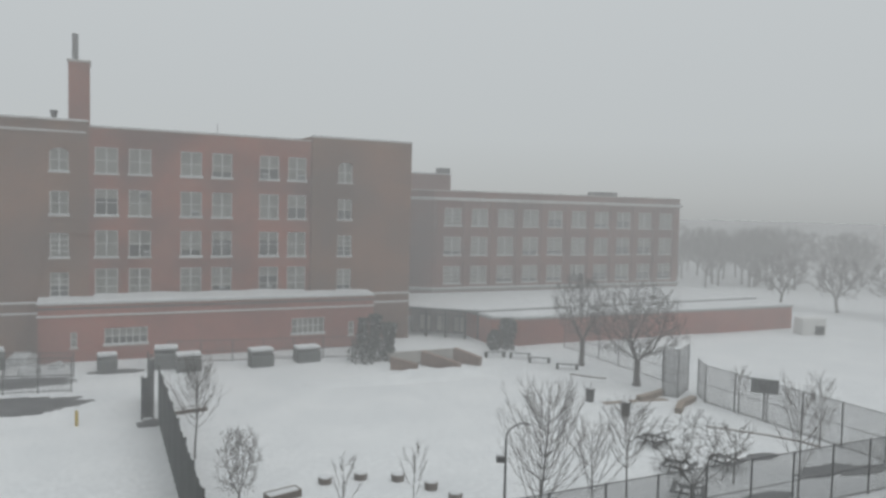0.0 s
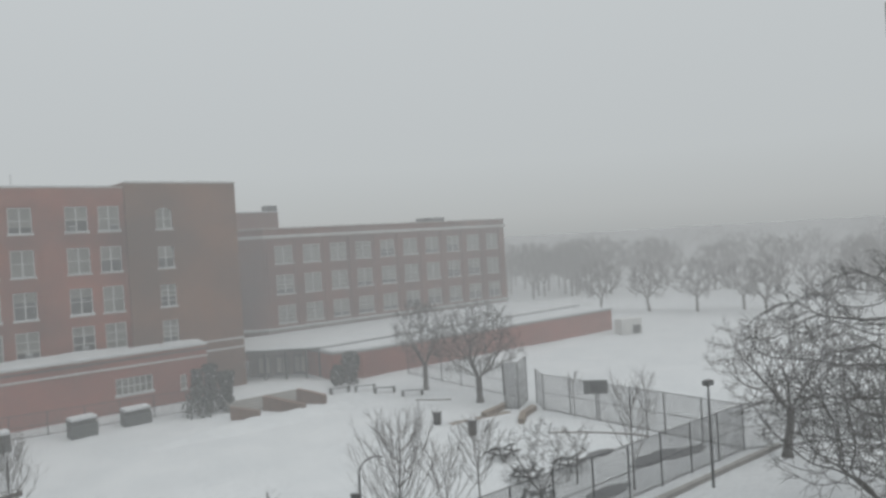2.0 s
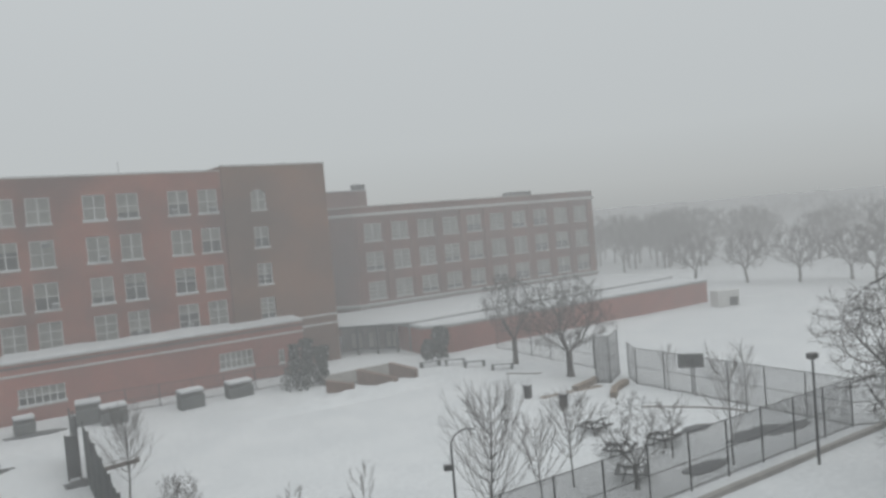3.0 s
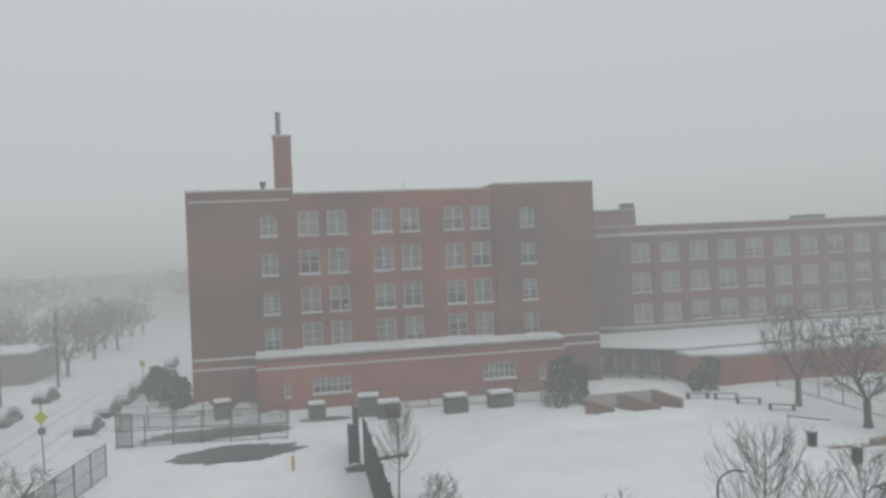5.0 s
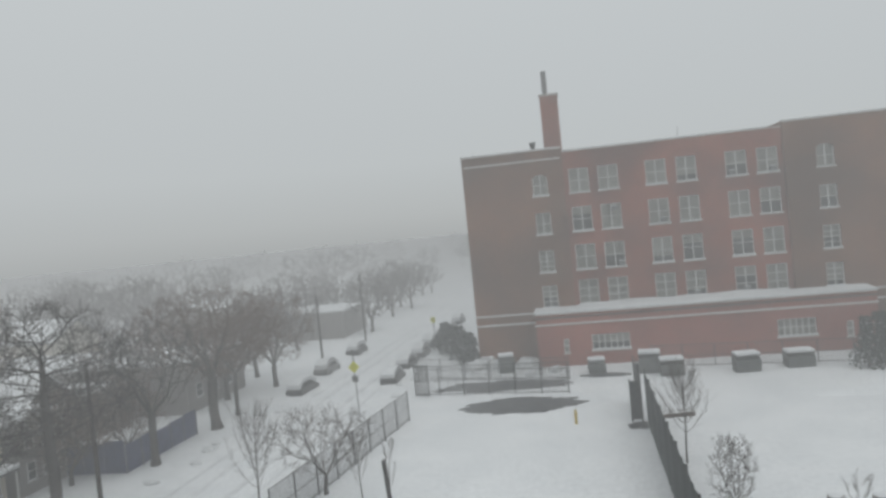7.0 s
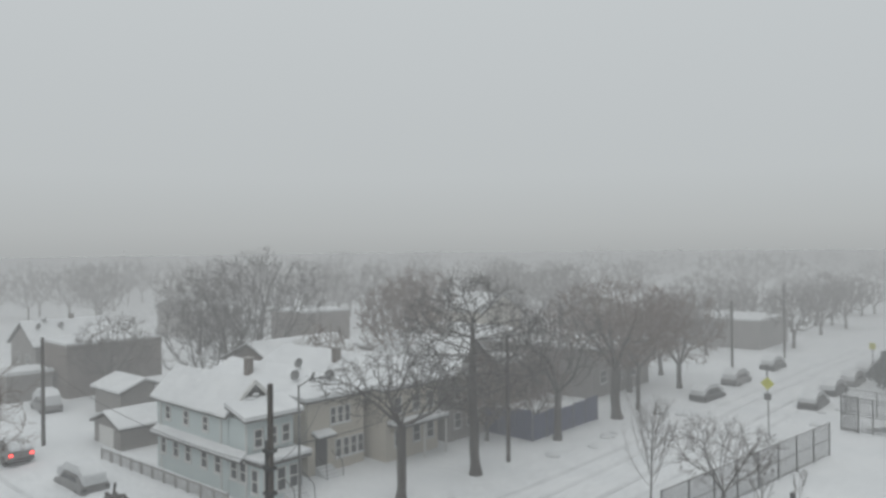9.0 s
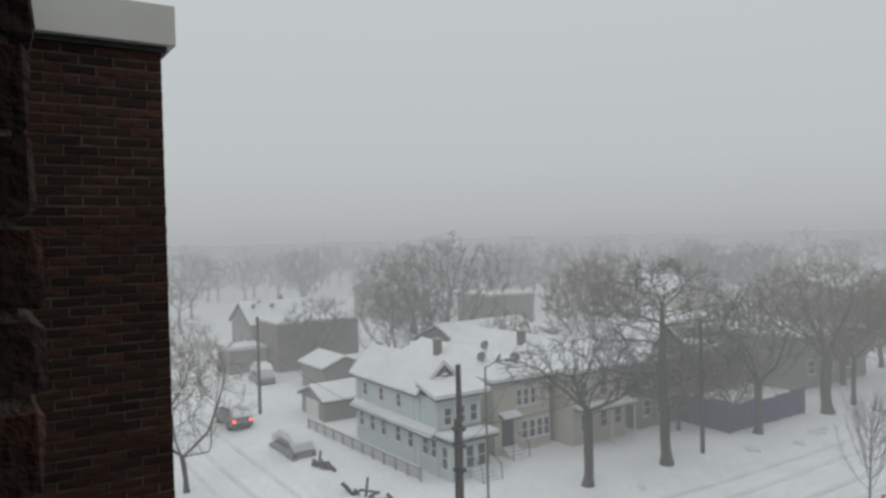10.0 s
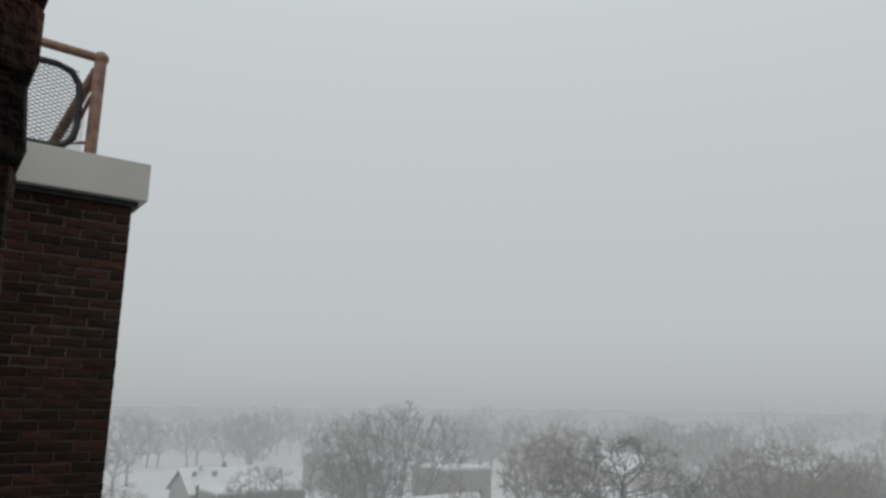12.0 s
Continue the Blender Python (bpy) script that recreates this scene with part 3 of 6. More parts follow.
COURSE, BRICK_L = 0.0677, 0.213
LEFT_X, LEFT_Y = -5.40, 1.17
RIGHT_X, RIGHT_Y = 6.65, 2.24
wing_l = tagged(part("wall_west", boxes((LEFT_X - 6, LEFT_X - 0.006, -6, LEFT_Y - 0.004, 0, 15.72)), MORTAR, None), "red brick wall of a projecting wing, recess shade in its colour", "wall", kind="structure")
wing_r = tagged(part("wall_east", boxes((RIGHT_X + 0.006, RIGHT_X + 6, -6, RIGHT_Y - 0.004, 0, 15.72)), MORTAR, None), "red brick wall of a projecting wing, recess shade in its colour", "wall", kind="structure")
for wall, wx, wy, sx in ((wing_l, LEFT_X, LEFT_Y, -1), (wing_r, RIGHT_X, RIGHT_Y, 1)):
    # snow-dusted metal coping round the wing's head
    cap = tagged(part("roof_coping", boxes((min(wx + sx * 6.1, wx - sx * 0.09), max(wx + sx * 6.1, wx - sx * 0.09), -6, wy + 0.08, 15.76, 16.04), bevel=0.006), COPING, None), "pale grey metal coping on a brick parapet", "coping", kind="structure")
    drip = boxes((min(wx + sx * 5.9, wx - sx * 0.03), max(wx + sx * 5.9, wx - sx * 0.03), -6, wy + 0.03, 15.72, 15.76))
    part("drip_edge", drip, BLACK_BAR, cap)

# the wall that the camera looks out of
wall_s = tagged(part("wall_south", holed_wall(bmesh.new(), -5.39, 6.63, 0.0, 16.2, [(-0.62, 1.6, 13.2, 15.9)], 0.3, lambda u, d, z: (u, 0.036 - d, z)), MORTAR, None), "brick wall round an open window, recess shade in its colour", "wall", kind="structure")
# the room's dimness is in the wall colour
room = tagged(part("room_shell", boxes((-2.5, -2.4, -4, -0.3, 12.4, 16.1), (2.9, 3.0, -4, -0.3, 12.4, 16.1), (-2.5, 3.0, -4.1, -4.0, 12.4, 16.1)), ROOM_SHADE, None), "plain room behind the window, dimness put into its wall colour", "wall", kind="structure")
tagged(part("floor", boxes((-2.5, 3.0, -4, -0.27, 12.3, 12.4)), TIMBER, None), "dim room floor", "floor", kind="structure")
tagged(part("ceiling", boxes((-2.5, 3.0, -4, -0.27, 16.1, 16.2)), WHITE_PAINT, None), "plain white ceiling", "ceiling", kind="structure")

# rooftop guard of bent pipe and expanded mesh
guard = thing("roof_guard_rail", "rust-red pipe rail with a black-framed mesh panel", "railing", at=(0, 0, 0))
GX = LEFT_X - 0.05


def bent(bm, pts, r, sides=10):
    return sweep(bm, pts, r, sides)


part("post", tube(bmesh.new(), (GX, 0.86, 16.04), (GX, 0.86, 16.81), 0.042, 0.042, 12), RUST_PIPE, guard)
part("top_rail", bent(bmesh.new(), [(GX, 0.86, 16.81), (GX, 0.2, 16.83), (GX, -3.0, 16.83)], 0.034), RUST_PIPE, guard)
part("elbow", ball(bmesh.new(), (GX, 0.86, 16.81), 0.055), RUST_PIPE, guard)
part("brace", bent(bmesh.new(), [(GX - 0.05, 0.85, 16.74), (GX - 0.45, 0.60, 16.04)], 0.036), RUST_PIPE, guard)
part("brace", bent(bmesh.new(), [(GX - 0.02, 0.83, 16.52), (GX - 0.25, 0.74, 16.20), (GX - 0.02, 0.83, 16.16)], 0.014), RUST_PIPE, guard)
part("foot_plate", boxes((GX - 0.07, GX + 0.07, 0.79, 0.95, 16.041, 16.055), bevel=0.003), DARK_STEEL, guard)
ring = [(GX, -1.6, 16.70), (GX, 0.58, 16.69), (GX, 0.68, 16.66), (GX, 0.735, 16.58), (GX, 0.75, 16.48), (GX, 0.755, 16.26), (GX, 0.74, 16.17), (GX, 0.68, 16.10), (GX, 0.60, 16.085), (GX, -1.6, 16.085)]
part("panel_frame", bent(bmesh.new(), ring, 0.024), BLACK_BAR, guard)


def mesh_panel(w, h, pitch, wire):
    """A square of expanded metal in the plane (u, v): two sets of slanted flat wires clipped to the panel."""
    bm = bmesh.new()
    k = 0.55
    for s in (1, -1):
        n = int((w * k + h) / (pitch * k)) + 2
        for i in range(-1, n + 1):
            c = i * pitch * k
            pts = []
            f = (lambda u: c - w * k + k * u) if s > 0 else (lambda u: c - k * u)
            ua, ub = None, None
            for u in np.linspace(0, w, 241):
                if 0 <= f(u) <= h:
                    ua = u if ua is None else ua
                    ub = u
            if ua is None or ub - ua < pitch * 0.3:
                continue
            for du in (-wire, wire):
                pts.append((0.0, ua, f(ua) + du))
                pts.append((0.0, ub, f(ub) + du))
            vs = [bm.verts.new(p) for p in (pts[0], pts[1], pts[3], pts[2])]
            bm.faces.new(vs)
    return bm


m1 = part("mesh_panel", mesh_panel(2.29, 0.58, 0.055, 0.003), BLACK_BAR, guard)
m1.location = (GX, -1.56, 16.10)
m2 = part("mesh_panel", mesh_panel(2.0, 0.5, 0.055, 0.0025), BLACK_BAR, guard)
m2.matrix_basis = Matrix.Translation((GX - 2.0, 0.80, 16.06)) @ pose(0, 0, 0, 0, 0, -90)


# ---- bare winter trees ----
def seg_mesh(name, segs, material, sides):
    """Tapered sticks joined into one mesh; segs: rows of (ax, ay, az, bx, by, bz, ra, rb)."""
    s = np.array(segs, dtype=float)
    a, b, ra, rb = s[:, 0:3], s[:, 3:6], s[:, 6:7], s[:, 7:8]
    d = b - a
    d /= np.maximum(np.linalg.norm(d, axis=1, keepdims=True), 1e-6)
    ref = np.where(np.abs(d[:, 2:3]) < 0.9, np.array([[0, 0, 1.0]]), np.array([[1.0, 0, 0]]))
    u = np.cross(d, ref)
    u /= np.linalg.norm(u, axis=1, keepdims=True)
    v = np.cross(d, u)
    n = len(s)
    rings = []
    for base, rad in ((a, ra), (b, rb)):
        for k in range(sides):
            t = 2 * math.pi * k / sides
            rings.append(base + rad * (u * math.cos(t) + v * math.sin(t)))
    verts = np.stack(rings, 1).reshape(-1, 3)
    off = (np.arange(n) * 2 * sides)[:, None]
    faces = []
    for k in range(sides):
        k2 = (k + 1) % sides
        faces.append(off + np.array([[k, k2, sides + k2, sides + k]]))
    faces = np.concatenate(faces, 0)
    me = bpy.data.meshes.new(name)
    me.from_pydata(verts.tolist(), [], faces.tolist())
    me.polygons.foreach_set("use_smooth", [True] * len(me.polygons))
    me.materials.append(material)
    return me


def grow(seed, height, width, trunk_r=0.25, base=0.3, leader=0.0, widest=0.45, limbs=0, open_angle=40.0, attr=700, step=0.35, twig_r=0.012, twigs=2.0, up=0.12, lumps=0.0, lean=0.0, spray=0.7, fine=True, stiff=0.75, fan=0.7):
    """Limbs and twigs of one leafless tree, its foot at the origin: shoots spread through a crown of the given height and width,
    and every limb is as thick as the twigs that it carries ask for. Returns thick and thin tapered sticks."""
    rng = np.random.default_rng(seed)
    # the crown's volume, filled with points that the shoots grow towards
    z0 = base * height
    pts = np.zeros((0, 3))
    while len(pts) < attr:
        w = rng.random(attr * 3)
        a = rng.uniform(0, 2 * math.pi, attr * 3)
        prof = np.where(w < widest, np.cos((widest - w) / max(widest, 0.01) * math.pi / 2 * 0.86), np.sqrt(np.clip(1 - ((w - widest) / (1 - widest)) ** 2, 0, 1)))
        prof = prof * (1 + lumps * np.sin(3 * a + 5 * w + seed) * np.cos(2 * a - 7 * w))
        u = np.sqrt(rng.random(attr * 3))
        keep = rng.random(attr * 3) < np.clip(prof, 0.05, 1) ** 2
        r = width / 2 * u * prof
        pts = np.concatenate([pts, np.stack([r * np.cos(a), r * np.sin(a), z0 + w * (height - z0)], 1)[keep]])
    pts = pts[:attr]
    pos, par, way = [np.array((0.0, 0.0, -0.3))], [-1], [np.array((lean, 0.0, 1.0))]

    def put(p, parent, d):
        pos.append(p)
        par.append(parent)
        way.append(d)
        return len(pos) - 1

    stem_top = (base + leader * (1 - base)) * height * 0.96
    at = 0
    while pos[at][2] < stem_top:
        d = way[at] * (0.75, 0.75, 1) + (0.25 * lean, 0, 0) + np.append(rng.uniform(-0.07, 0.07, 2), 0)
        d /= np.linalg.norm(d)
        at = put(pos[at] + d * step, at, d)
    turn = rng.uniform(0, 6.28)
    for k in range(limbs):
        t, tilt = turn + 2 * math.pi * k / limbs + rng.uniform(-0.4, 0.4), radians(open_angle) * rng.uniform(0.6, 1.3)
        d = np.array((math.sin(tilt) * math.cos(t), math.sin(tilt) * math.sin(t), math.cos(tilt)))
        j = at
        for _ in range(int(0.22 * height / step)):
            d = d + rng.uniform(-0.08, 0.08, 3)
            d /= np.linalg.norm(d)
            j = put(pos[j] + d * step, j, d)
    P = np.array(pos)
    dist2 = ((pts[:, None] - P[None]) ** 2).sum(2)
    near, best = dist2.argmin(1), dist2.min(1)
    shoots = {}
    for _ in range(220):
        left = best > (1.5 * step) ** 2
        pts, near, best = pts[left], near[left], best[left]
        if not len(pts):
            break
        on = best < (9 * step) ** 2
        if not on.any():
            on = best < best.min() * 1.2
        pull = np.zeros((len(pos), 3))
        vec = pts[on] - np.array(pos)[near[on]]
        np.add.at(pull, near[on], vec / np.linalg.norm(vec, axis=1, keepdims=True))
        first = len(pos)
        for i in np.unique(near[on]):
            if shoots.get(i, 0) >= 3:
                continue
            shoots[i] = shoots.get(i, 0) + 1
            d = pull[i] / max(np.linalg.norm(pull[i]), 1e-6) + stiff * way[i] + rng.uniform(-0.13, 0.13, 3) + (0, 0, up)
            d /= np.linalg.norm(d)
            put(pos[i] + d * step, int(i), d)
        if len(pos) == first or len(pos) > 9000:
            break
        fresh = np.array(pos[first:])
        d2 = ((pts[:, None] - fresh[None]) ** 2).sum(2)
        k = d2.argmin(1)
        better = d2[np.arange(len(pts)), k] < best
        best = np.where(better, d2[np.arange(len(pts)), k], best)
        near = np.where(better, first + k, near)
    n = len(pos)
    load = np.zeros(n)
    kids = np.zeros(n, int)
    for i in range(n - 1, 0, -1):
        if not kids[i]:
            load[i] = 1
        load[par[i]] += load[i]
        kids[par[i]] += 1
    rank = np.log(np.maximum(load, 1)) / math.log(max(load[0], 3))
    rad = twig_r * (trunk_r / twig_r) ** rank**1.2
    rad = rad * np.array([1 + 0.45 * max(0.0, 1 - q[2] / (0.06 * height)) for q in pos])
    thick, thin = [], []
    for i in range(1, n):
        r = rad[i]
        (thick if r > 3.2 * twig_r else thin).append((*pos[par[i]], *pos[i], min(rad[par[i]], r * 1.25), r))
        if load[i] <= 3:
            for _ in range(rng.poisson(twigs)):
                d = way[i] * 0.8 + rng.uniform(-fan, fan, 3) + (0, 0, up)
                d /= np.linalg.norm(d)
                q = pos[i] + d * spray * rng.uniform(0.35, 0.6)
                thin.append((*pos[i], *q, twig_r * 0.9, twig_r * 0.75))
                for _ in range(2 if fine else 1):
                    e = d + rng.uniform(-fan, fan, 3) * 0.7 + (0, 0, up)
                    e /= np.linalg.norm(e)
                    thin.append((*q, *(q + e * spray * rng.uniform(0.4, 0.8)), twig_r * 0.75, twig_r * 0.5))
    return thick, thin


def tree(seed, at, height, label, width, trunk_mat=BARK, twig_mat=TWIG, name="tree", category="tree", group="", sides=7, sticks=None, **kw):
    thick, thin = sticks or grow(seed, height, width, **kw)
    root = thing(name, label, category, group, at=(*at, ground_z(*at)), turn=(seed * 47) % 360)
    for nm, segs, mat, n in (("trunk", thick, trunk_mat, sides), ("crown", thin, twig_mat, 3)):
        ob = new(nm, seg_mesh(nm, segs, mat, n))
        ob.parent = root
    return root


STREET_TREES = "bare street trees along the snowy kerb"
tree(11, (-30.1, 35.6), 13.0, "tall bare street tree with a straight stem and wide limbs", 10.0, twig_mat=BARK, group=STREET_TREES, trunk_r=0.32, base=0.24, leader=0.7, widest=0.5, attr=1188, step=0.27, twig_r=0.017, twigs=1.2, up=0.15)
tree(12, (-30.1, 28.9), 8.6, "pollarded bare street tree with crooked arching limbs", 9.0, twig_mat=BARK, group=STREET_TREES, trunk_r=0.27, base=0.52, limbs=6, open_angle=62, widest=0.5, attr=504, step=0.21, twig_r=0.016, twigs=0.6, up=-0.05, lumps=0.3)
tree(13, (-30.8, 46.0), 10.6, "bare street tree with crooked limbs by the blue screen", 8.6, twig_mat=BARK, group=STREET_TREES, trunk_r=0.27, base=0.34, limbs=4, open_angle=38, widest=0.55, attr=474, step=0.26, twig_r=0.017, twigs=0.9)
tree(14, (-30.8, 55.0), 11.9, "broad bare street tree with a dense rounded crown", 12.5, twig_mat=TWIG_BROWN, group=STREET_TREES, trunk_r=0.40, base=0.34, limbs=5, open_angle=36, widest=0.5, attr=1040, step=0.29, twig_r=0.019, twigs=1.3, up=0.2)
tree(15, (-31.2, 59.5), 9.4, "bare street tree with a thin stem and fine crown", 8.0, twig_mat=TWIG_BROWN, group=STREET_TREES, trunk_r=0.18, base=0.4, limbs=3, attr=441, step=0.29, twig_r=0.019, twigs=1.2)
tree(16, (-63.2, 40.6), 14.6, "large dark bare tree with upright spreading limbs behind houses", 15.0, twig_mat=BARK, trunk_r=0.46, base=0.12, limbs=7, open_angle=36, widest=0.62, attr=837, step=0.34, twig_r=0.020, twigs=1.2, up=0.22)
tree(17, (-59.5, 33.6), 10.6, "bare bushy tree with several stems behind the mint house", 9.5, twig_mat=BARK, trunk_r=0.30, base=0.10, limbs=6, open_angle=40, widest=0.6, attr=514, step=0.29, twig_r=0.019, twigs=1.1, up=0.2)
tree(18, (-57.5, 58.5), 12.2, "brown bare tree with a dense crown behind houses", 9.5, twig_mat=TWIG_BROWN, trunk_r=0.34, base=0.18, limbs=5, open_angle=28, widest=0.6, attr=1023, step=0.29, twig_r=0.022, twigs=1.5, up=0.25)
tree(19, (-50.0, 48.6), 11.4, "brown bare tree with brushy twigs among back gardens", 9.0, twig_mat=TWIG_BROWN, trunk_r=0.30, base=0.2, limbs=5, open_angle=30, widest=0.6, attr=1102, step=0.26, twig_r=0.020, twigs=1.5, up=0.25)
tree(20, (-43.5, 10.0), 9.6, "slender bare corner tree with long low limbs", 8.0, trunk_mat=BARK, twig_mat=TWIG_BROWN, trunk_r=0.15, base=0.22, limbs=4, open_angle=58, widest=0.5, attr=441, step=0.24, twig_r=0.012, twigs=0.8, up=0.05)
tree(29, (-56.0, 11.4), 9.4, "bare tree with pale tangled twigs by the street", 9.5, trunk_mat=BARK_PALE, twig_mat=TWIG_BROWN, trunk_r=0.17, base=0.18, limbs=6, open_angle=48, widest=0.5, attr=672, step=0.24, twig_r=0.012, twigs=1.3, up=0.08)
tree(21, (38.0, 12.9), 12.9, "big gnarled bare tree beside the brick wing", 14.5, twig_mat=BARK, trunk_r=0.30, base=0.10, leader=0.8, widest=0.33, attr=1500, step=0.27, twig_r=0.017, twigs=1.1, up=0.02, lumps=0.25, stiff=0.6)
tree(22, (42.6, 21.6), 9.0, "bare spreading tree beside the ball court fence", 8.6, trunk_r=0.25, base=0.30, limbs=5, open_angle=50, widest=0.5, attr=675, step=0.28, twig_r=0.014, twigs=1.1, up=0.02, lean=0.1)
tree(23, (35.4, 13.4), 8.6, "low bare tree with crooked tangled limbs", 11.0, twig_mat=BARK, trunk_r=0.22, base=0.10, limbs=6, open_angle=55, widest=0.45, attr=750, step=0.25, twig_r=0.016, twigs=1.0, up=-0.02, lumps=0.3, stiff=0.6)
for seed, at, h in ((27, (-34.6, 42.3), 6.4), (28, (-34.2, 48.0), 5.8)):
    tree(seed, at, h, "brown brushy tree behind the blue screen", 5.4, twig_mat=TWIG_BROWN, trunk_r=0.13, base=0.15, limbs=4, attr=750, step=0.21, twig_r=0.016, twigs=1.8, up=0.1)
tree(24, (40.9, 47.6), 8.6, "bare courtyard tree with a wide domed crown", 8.2, group="courtyard trees", twig_mat=BARK, trunk_r=0.27, base=0.24, limbs=7, open_angle=46, widest=0.42, attr=720, step=0.24, twig_r=0.016, twigs=1.2, up=0.08)
tree(25, (41.3, 55.9), 8.6, "bare courtyard tree with a narrow crown", 6.0, group="courtyard trees", twig_mat=BARK, trunk_r=0.24, base=0.28, limbs=4, open_angle=32, widest=0.45, attr=585, step=0.24, twig_r=0.016, twigs=1.2, up=0.12)

for seed, at, h, wd, mat in ((51, (-72.5, 30.5), 8.0, 8, TWIG), (53, (-41.5, 58.5), 8.6, 8, TWIG_BROWN), (54, (-74.0, 44.0), 11.5, 11, TWIG), (56, (-35.5, 66.0), 9.0, 9, TWIG_BROWN), (57, (-95.0, 52.0), 12.0, 12, TWIG), (58, (-49.0, 38.2), 8.0, 6, TWIG_BROWN), (59, (-32.6, 71.0), 10.2, 9.5, TWIG_BROWN), (60, (-37.5, 77.0), 9.2, 9, TWIG)):
    tree(seed, at, h, "bare garden tree among the snowy houses", wd, twig_mat=mat, group="bare garden trees", trunk_r=0.24, base=0.2, limbs=5, open_angle=36, attr=600, step=0.32, twig_r=0.021, twigs=1.5, up=0.18)

def shoots(seed, height, width, trunk_r, base, n, stem=0.85, twig_r=0.008):
    """A young tree: a slim stem and shoots that leave it outwards and turn up, each with fine straight side twigs."""
    rng = np.random.default_rng(seed)
    thick, thin = [], []
    top = stem * height
    p, r, d = np.array((0.0, 0.0, -0.2)), trunk_r, np.array((0.0, 0.0, 1.0))
    stations = []
    for i in range(10):
        d = d * (0.8, 0.8, 1) + np.append(rng.uniform(-0.05, 0.05, 2), 0)
        q = p + d / np.linalg.norm(d) * (top + 0.2) / 10
        r2 = trunk_r * (1 - 0.8 * (i + 1) / 10)
        thick.append((*p, *q, r, r2))
        p, r = q, r2
        stations.append((q, r2))
    for k in range(n):
        z = base + (stem * 0.95 - base) * (k + rng.random()) / n
        j = min(9, int(z / stem * 10))
        q, rq = stations[j]
        t = k * 2.4 + rng.uniform(-0.5, 0.5)
        up = (z - base) / (1 - base)
        reach = width / 2 * (1.05 - 0.75 * up) * rng.uniform(0.65, 1.1)
        rise = (height - q[2]) * rng.uniform(0.5, 0.95) * (0.75 if up < 0.3 else 0.95)
        rb = min(rq * 0.55, trunk_r * 0.28)
        prev = q
        for i in range(1, 6):
            f = i / 5
            here = q + np.array((math.cos(t) * reach * f**0.75, math.sin(t) * reach * f**0.75, rise * f**1.15)) + rng.uniform(-0.02, 0.02, 3) * height * 0.2
            r0, r1 = rb + (twig_r - rb) * (f - 0.2), rb + (twig_r - rb) * f
            (thick if r0 > 2.5 * twig_r else thin).append((*prev, *here, r0, r1))
            for _ in range(2 if i > 1 else 1):
                e = (here - prev) / np.linalg.norm(here - prev) + rng.uniform(-0.5, 0.5, 3) + (0, 0, 0.2)
                e /= np.linalg.norm(e)
                tip = here + e * height * rng.uniform(0.07, 0.16)
                thin.append((*here, *tip, twig_r * 0.9, twig_r * 0.6))
                g = e + rng.uniform(-0.5, 0.5, 3)
                mid = here + (tip - here) * 0.5
                thin.append((*mid, *(mid + g / np.linalg.norm(g) * height * 0.07), twig_r * 0.7, twig_r * 0.5))
            prev = here
    return thick, thin


SAP = "young bare trees in the snow"
for seed, at, h, wd, trunk_r, base, n in ((31, (18.3, 27.7), 6.4, 4.6, 0.075, 0.06, 56), (32, (21.6, 28.0), 4.4, 2.7, 0.05, 0.12, 26), (33, (24.2, 28.6), 4.9, 3.0, 0.06, 0.28, 32), (35, (30.9, 27.9), 3.4, 2.3, 0.05, 0.3, 12), (36, (32.3, 25.0), 6.0, 3.0, 0.07, 0.2, 18), (37, (41.9, 37.7), 3.6, 1.5, 0.05, 0.25, 9), (38, (4.82, 42.4), 5.6, 2.7, 0.07, 0.3, 34), (39, (41.0, 30.4), 4.6, 2.2, 0.05, 0.15, 12), (40, (-19.4, 38.4), 5.8, 2.8, 0.065, 0.12, 30), (42, (-12.9, 37.6), 4.0, 1.5, 0.045, 0.2, 9), (43, (10.2, 31.6), 2.8, 1.6, 0.03, 0.08, 10), (44, (13.7, 31.6), 3.0, 1.6, 0.03, 0.08, 10), (46, (-11.4, 37.8), 3.4, 1.2, 0.04, 0.15, 7)):
    tree(seed, at, h, "slim young bare tree with fine upright twigs", wd, name="young_tree", group=SAP, sides=5, sticks=shoots(seed, h, wd, trunk_r, base, n))
tree(34, (26.3, 26.2), 4.7, "low bare tree with dark wide crooked limbs", 5.0, name="young_tree", group=SAP, twig_mat=BARK, limbs=7, open_angle=58, base=0.25, trunk_r=0.12, attr=320, widest=0.5, up=0.0, step=0.18, twig_r=0.009, twigs=1.2, spray=0.45)
tree(41, (-15.6, 39.2), 5.0, "young bare tree with a wide fan of fine limbs", 6.0, name="young_tree", group=SAP, limbs=11, open_angle=46, base=0.22, trunk_r=0.11, attr=420, widest=0.6, stiff=1.1, up=0.12, step=0.2, twig_r=0.009, twigs=1.3, spray=0.5, fan=0.5)

# a sapling that still holds dead leaves
leafy = tree(45, (5.9, 34.6), 3.9, "young tree with clinging dark dead leaves", 2.2, name="young_tree", sides=5, limbs=4, open_angle=20, base=0.12, trunk_r=0.06, attr=220, step=0.18, twig_r=0.009, up=0.3, spray=0.4)


